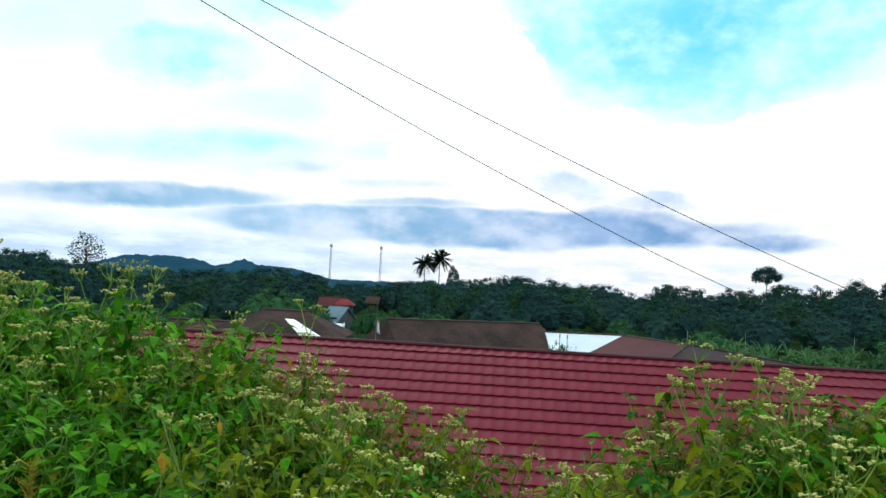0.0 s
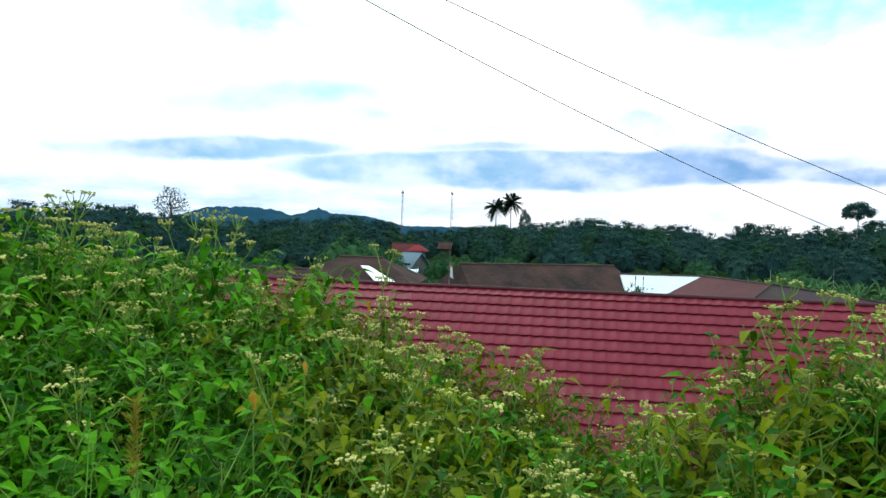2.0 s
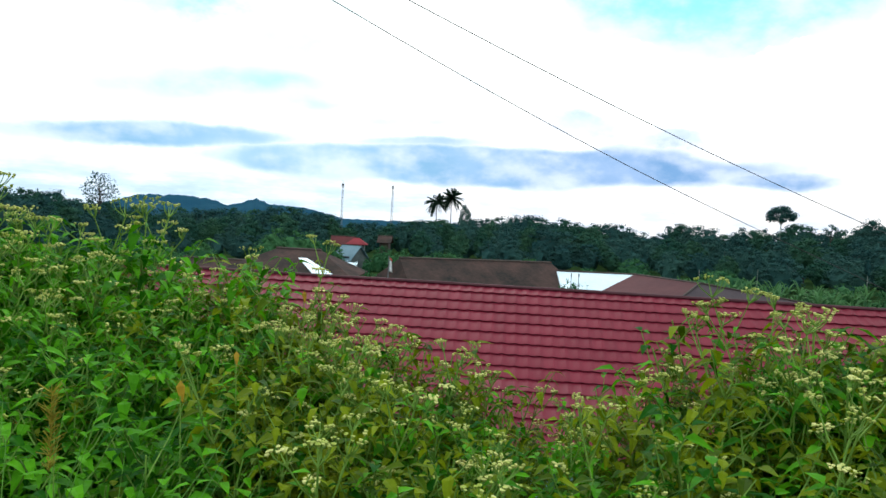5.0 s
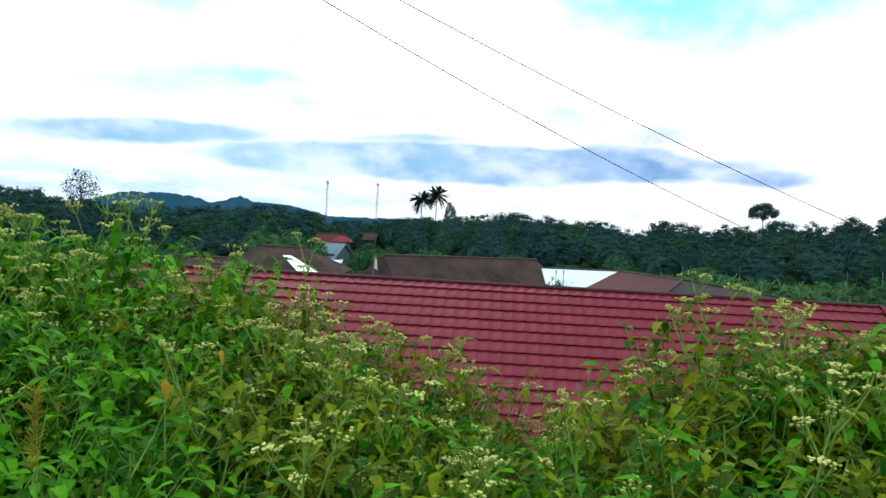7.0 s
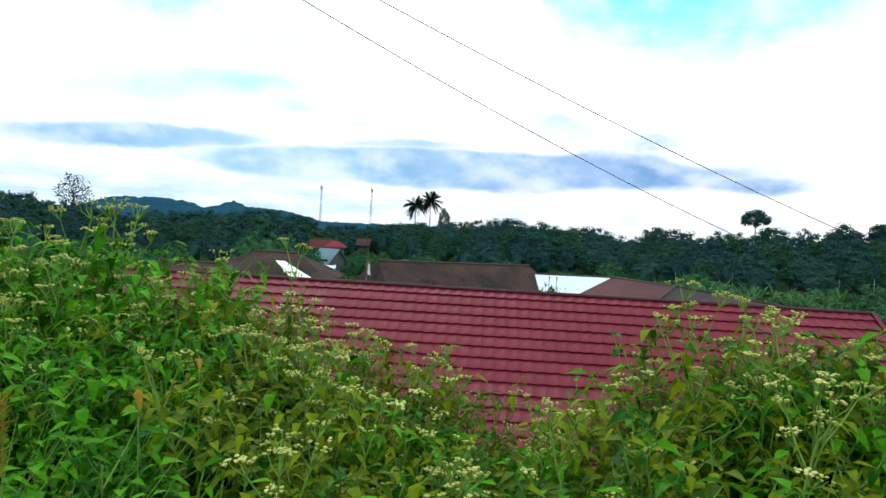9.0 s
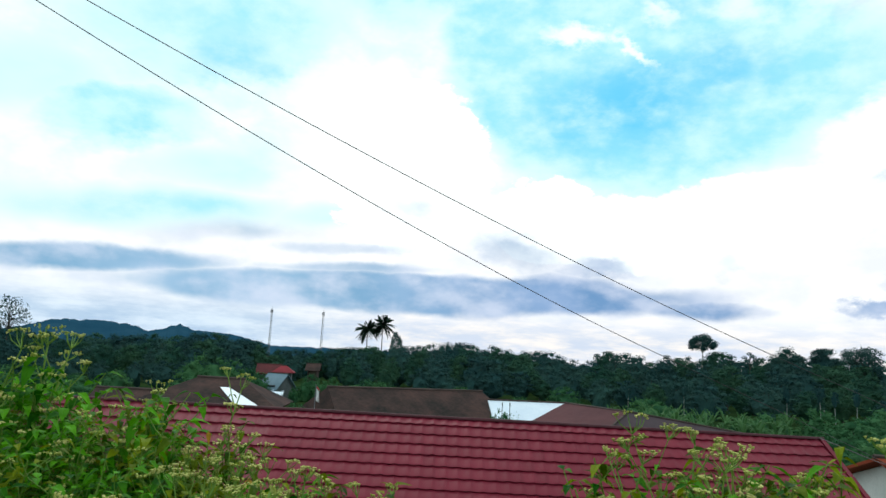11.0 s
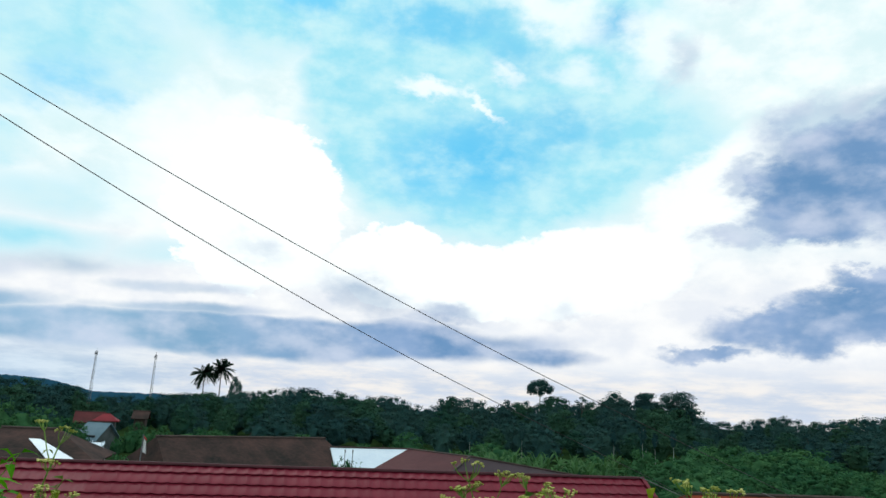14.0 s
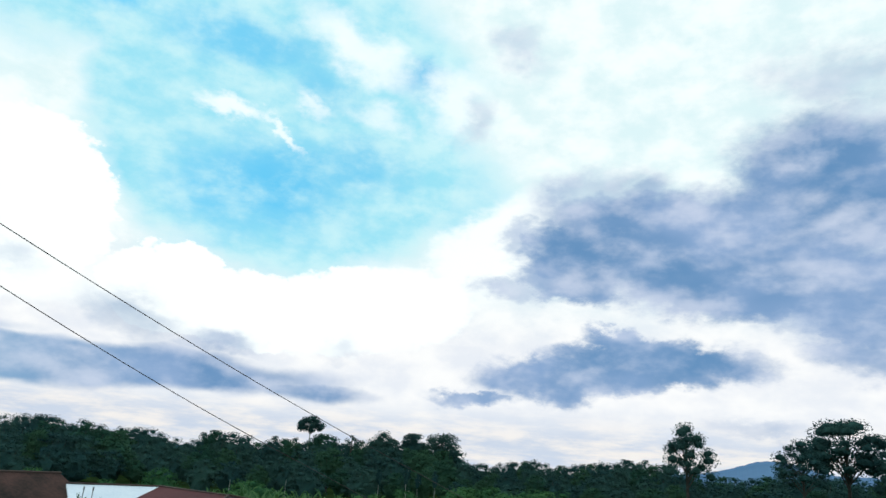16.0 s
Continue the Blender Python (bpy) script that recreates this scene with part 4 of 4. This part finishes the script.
def shrub(seed, stems, flowering, leaf_mat):
    """A clump of stems one metre high from one root, forking in pairs towards the top."""
    rnd = random.Random(seed)
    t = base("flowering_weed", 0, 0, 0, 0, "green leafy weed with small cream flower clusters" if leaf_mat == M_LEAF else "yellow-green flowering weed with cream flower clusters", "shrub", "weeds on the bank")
    wood, leaves, heads, dead = Soup(), Soup(), Soup(), Soup()
    for i in range(stems):
        w = rnd.uniform(0, 6.28)
        out_r = rnd.uniform(0.02, 0.15)
        d = Vector((math.cos(w), math.sin(w), 0))
        tall_stem = i % 4 == 1 and rnd.random() < flowering * 0.5 - 0.04
        ht = rnd.uniform(0.97, 1.05) if tall_stem else rnd.uniform(0.8, 0.96) if i % 3 else rnd.uniform(0.6, 0.78)
        bend = rnd.uniform(0.02, 0.16)
        pts = [d * (out_r * 0.3 + out_r * u + bend * u * u) + Vector((0, 0, ht * (u - 0.06 * u * u) / 0.94)) for u in (0, 0.2, 0.4, 0.6, 0.8, 1.0)]
        wood.tube(pts, [0.006, 0.0052, 0.0045, 0.0036, 0.0028, 0.002], 4)

        def on(u):
            k = min(4, int(u * 5))
            return pts[k].lerp(pts[k + 1], u * 5 - k)
        turn = rnd.uniform(0, 3)
        u = 0.38
        while u < (0.86 if tall_stem else 0.985):
            p = on(u)
            turn += 1.57 + rnd.uniform(-0.3, 0.3)
            size = 0.092 * (1.0 - 0.5 * max(0, u - 0.55) / 0.45) * rnd.uniform(0.7, 1.15)
            for sg in (0, math.pi):
                a = Vector((math.cos(turn + sg), math.sin(turn + sg), rnd.uniform(-0.75, 0.45)))
                if rnd.random() < 0.95:
                    leaf_blade(dead if rnd.random() < 0.010 else leaves, p, a, Vector((0, 0, 1)) + Vector((rnd.uniform(-0.5, 0.5), rnd.uniform(-0.5, 0.5), 0)), size, rnd)
                # paired side shoots from the upper nodes
                if u > 0.42 and rnd.random() < 0.5:
                    ln = rnd.uniform(0.08, 0.22) * (1.15 - 0.4 * u)
                    a2 = (a * Vector((1, 1, 0)) + Vector((0, 0, 1.15))).normalized()
                    end = p + a2 * ln
                    wood.tube([p, p.lerp(end, 0.5) + a * 0.012, end], [0.0022, 0.0018, 0.0014], 3, False)
                    for q in (0.4, 0.75, 1.0):
                        for s2 in (0, math.pi):
                            b = Vector((math.cos(turn + s2 + q * 3), math.sin(turn + s2 + q * 3), rnd.uniform(-0.5, 0.4)))
                            leaf_blade(leaves, p.lerp(end, q), b, Vector((rnd.uniform(-0.3, 0.3), rnd.uniform(-0.3, 0.3), 1)), rnd.uniform(0.034, 0.066), rnd)
                    if u > 0.62 and rnd.random() < flowering * 0.13:
                        corymb(wood, heads, end, a2, 0.030, rnd)
            u += rnd.uniform(0.05, 0.08) / ht
        d2 = (pts[5] - pts[4]).normalized()
        if tall_stem:
            # bare forking top that lifts its sprays clear of the leaves
            for q in range(rnd.randint(2, 3)):
                w2 = turn + q * 2.1
                a2 = (Vector((math.cos(w2), math.sin(w2), 0)) * rnd.uniform(0.5, 0.9) + d2).normalized()
                foot = on(rnd.uniform(0.84, 0.95))
                end = foot + a2 * rnd.uniform(0.06, 0.12)
                wood.tube([foot, foot.lerp(end, 0.5) + Vector((0, 0, -0.006)), end], [0.0022, 0.0018, 0.0015], 4, False)
                for s2 in (0, math.pi):
                    leaf_blade(leaves, foot.lerp(end, 0.45), Vector((math.cos(w2 + 1.5 + s2), math.sin(w2 + 1.5 + s2), -0.1)), Vector((0, 0, 1)), rnd.uniform(0.02, 0.035), rnd, 0.36)
                corymb(wood, heads, end, a2 + Vector((0, 0, 0.6)), rnd.uniform(0.026, 0.036), rnd)
        if tall_stem or rnd.random() < flowering * 0.45:
            corymb(wood, heads, pts[5], d2 + Vector((0, 0, 0.5)), rnd.uniform(0.035, 0.055), rnd)
    tagged(wood.link("stalk", M_STEM, t), kind="stuff")
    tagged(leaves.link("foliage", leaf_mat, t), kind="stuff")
    if heads.v:
        tagged(heads.link("blossom", M_FLOWER, t), kind="stuff")
    if dead.v:
        dead.link("withered_leaf", M_DEADLEAF, t, "withered orange-brown leaves")
    return t


RIM = [(-60, 3.0), (-33.5, 0.5), (-30, -0.5), (-26, -1.0), (-20, -1.0), (-17, -1.5), (-14.6, -3.2), (-12.5, -5.4), (-11, -6.4), (-5.4, -8.1), (0, -9.2), (2.7, -11.2), (5.0, -12.2), (6.4, -16.5), (8.5, -21.0), (10, -19.5), (12, -14.6),
       (15.7, -9.2), (20, -6.6), (23.8, -4.0), (28.4, -3.9), (32, -4.8), (35, -7), (50, -10)]


def rim(az):
    for (a, p), (b, q) in zip(RIM, RIM[1:]):
        if a <= az <= b:
            return p + (q - p) * (az - a) / (b - a)
    return -8


def reach(az):
    """How far the bank's growth runs out in a direction: further to the side where the bank is broad."""
    return 2.78 + 1.2 * min(max((-10 - az) / 8, 0.0), 1.0)


leafy = [shrub(700 + i, 9, 0.13, M_LEAF) for i in range(5)]
green = [shrub(720 + i, 9, 0.58, M_LEAF) for i in range(4)]
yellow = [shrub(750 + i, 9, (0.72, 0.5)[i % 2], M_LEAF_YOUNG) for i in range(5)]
for r, gap in ((1.12, 0.165), (1.3, 0.165), (1.48, 0.165), (1.66, 0.165), (1.85, 0.17), (2.05, 0.17), (2.25, 0.165), (2.43, 0.16), (2.6, 0.155), (2.77, 0.155), (3.05, 0.17), (3.35, 0.17), (3.65, 0.17), (3.95, 0.16)):
    az = -50.0 + rng.uniform(0, 8)
    while az < 46:
        rr = r + rng.uniform(-0.08, 0.08)
        limit = reach(az)
        if r < limit:
            x, y = at(az, rr)
            k = min(max((rr - 1.05) / (limit - 1.1), 0), 1)
            el = -27 + (rim(az) + 27.8) * k ** 0.55 + rng.uniform(-1.5, 0.8)
            z = ground_z(x, y) - 0.05
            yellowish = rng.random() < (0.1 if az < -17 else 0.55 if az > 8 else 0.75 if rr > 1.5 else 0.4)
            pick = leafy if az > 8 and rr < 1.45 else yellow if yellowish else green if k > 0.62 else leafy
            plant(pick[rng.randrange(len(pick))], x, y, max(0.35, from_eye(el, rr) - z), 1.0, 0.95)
        az += math.degrees(gap / r) * rng.uniform(0.8, 1.2)

# ---------- grass, a dry seed plume, withered leaves ----------


def grass_tuft(x, y, count, length, seed):
    rnd = random.Random(seed)
    s = Soup()
    for _ in range(count):
        w = rnd.uniform(0, 6.28)
        d = Vector((math.cos(w), math.sin(w), 0))
        side = Vector((-d.y, d.x, 0)) * rnd.uniform(0.003, 0.006)
        ln, out_r = length * rnd.uniform(0.6, 1.0), rnd.uniform(0.15, 0.5)
        root = d * rnd.uniform(0, 0.05)
        v = []
        for k in range(6):
            u = k / 5
            c = root + d * out_r * ln * u * u + Vector((0, 0, ln * (u - 0.25 * u * u * out_r)))
            v += [c + side * (1 - u * 0.9), c - side * (1 - u * 0.9)]
        s.add(v, [(2 * k, 2 * k + 1, 2 * k + 3, 2 * k + 2) for k in range(5)])
    ob = s.link("grass_tuft", M_GRASS)
    ob.matrix_basis = pose(x, y, ground_z(x, y) - 0.03)
    return tagged(ob, "tuft of bright green long grass on the bank", "grass", "grass on the bank", "stuff")


for az, r, ln, sd in ((-33.5, 1.2, 1.34, 1), (-31, 1.15, 1.27, 2), (-36, 1.3, 1.38, 3), (-28, 1.12, 1.2, 4)):
    grass_tuft(*at(az, r), 46, ln, sd)

plume = base("seed_plume", *at(-29.6, 1.5), ground_z(*at(-29.6, 1.5)), 0, "dry golden-brown grass seed plume", "grass")
s, hairs = Soup(), Soup()
tip = EYE - 1.5 * math.tan(radians(13.6)) - ground_z(*at(-29.6, 1.5))
s.tube([(0, 0, 0), (0.02, 0, tip * 0.5), (0.0, 0.01, tip)], [0.004, 0.003, 0.0015], 4)
s.link("stalk", M_STEM, plume)
rnd = random.Random(5)
for i in range(130):
    u = rnd.random()
    w = rnd.uniform(0, 6.28)
    p = Vector((0, 0, tip - 0.15 * u))
    d = Vector((math.cos(w), math.sin(w), rnd.uniform(0.4, 1.6))).normalized() * rnd.uniform(0.012, 0.034)
    hairs.tube([p, p + d], [0.0011, 0.0006], 3, False)
tagged(hairs.link("bristles", M_SEED, plume), kind="stuff")



def withered_weed(az, el, r, length):
    """A thin dry stalk with one leaf that has turned and hangs down."""
    x, y = at(az, r)
    z0 = ground_z(x, y)
    top_z = from_eye(el, r) - z0
    w = base("withered_weed", x, y, z0, 0, "dry weed stalk with a hanging orange leaf", "weed", "withered weeds on the bank")
    stalk, blade = Soup(), Soup()
    stalk.tube([(0.02, 0.05, -0.02), (0.01, 0.03, top_z * 0.5), (0, 0, top_z)], [0.004, 0.003, 0.0015], 4)
    stalk.link("stalk", M_STEM, w)
    rnd = random.Random(int(r * 1000))
    leaf_blade(blade, Vector((0, 0, top_z)), Vector((0.15, -0.25, -1)), Vector((0.2, -1, 0.1)), length, rnd, 0.36)
    blade.link("leaf", M_DEADLEAF, w, "withered orange leaf")


withered_weed(-21.0, -13.0, 1.62, 0.052)
withered_weed(-17.0, -10.8, 1.9, 0.04)
withered_weed(-12.0, -5.9, 2.45, 0.045)

# pale blue sheet fence low on the slope behind the weeds
fence = base("sheet_fence", 1.5, 3.55, ground_z(1.5, 3.55), -6, "pale blue corrugated sheet fence behind the weeds", "fence")
panel = Soup()
top = EYE - 3.6 * math.tan(radians(18.5)) - ground_z(1.5, 3.55)
n = 60
v = []
for i in range(n + 1):
    x = -1.3 + 2.6 * i / n
    yy = 0.018 * math.sin(i * 1.57)
    v += [(x, yy, -0.1), (x, yy, top), (x, yy + 0.004, top), (x, yy + 0.004, -0.1)]
panel.add(v, [(4 * i + k, 4 * i + 4 + k, 4 * i + 4 + (k + 1) % 4, 4 * i + (k + 1) % 4) for i in range(n) for k in range(4)])
panel.link("sheet", M_ZINC_PALE, fence)
for x in (-1.25, 0, 1.25):
    p = Soup()
    p.box((x, 0.05, top / 2 - 0.1), (0.05, 0.05, top + 0.1))
    p.link("post", M_DARKWOOD, fence)
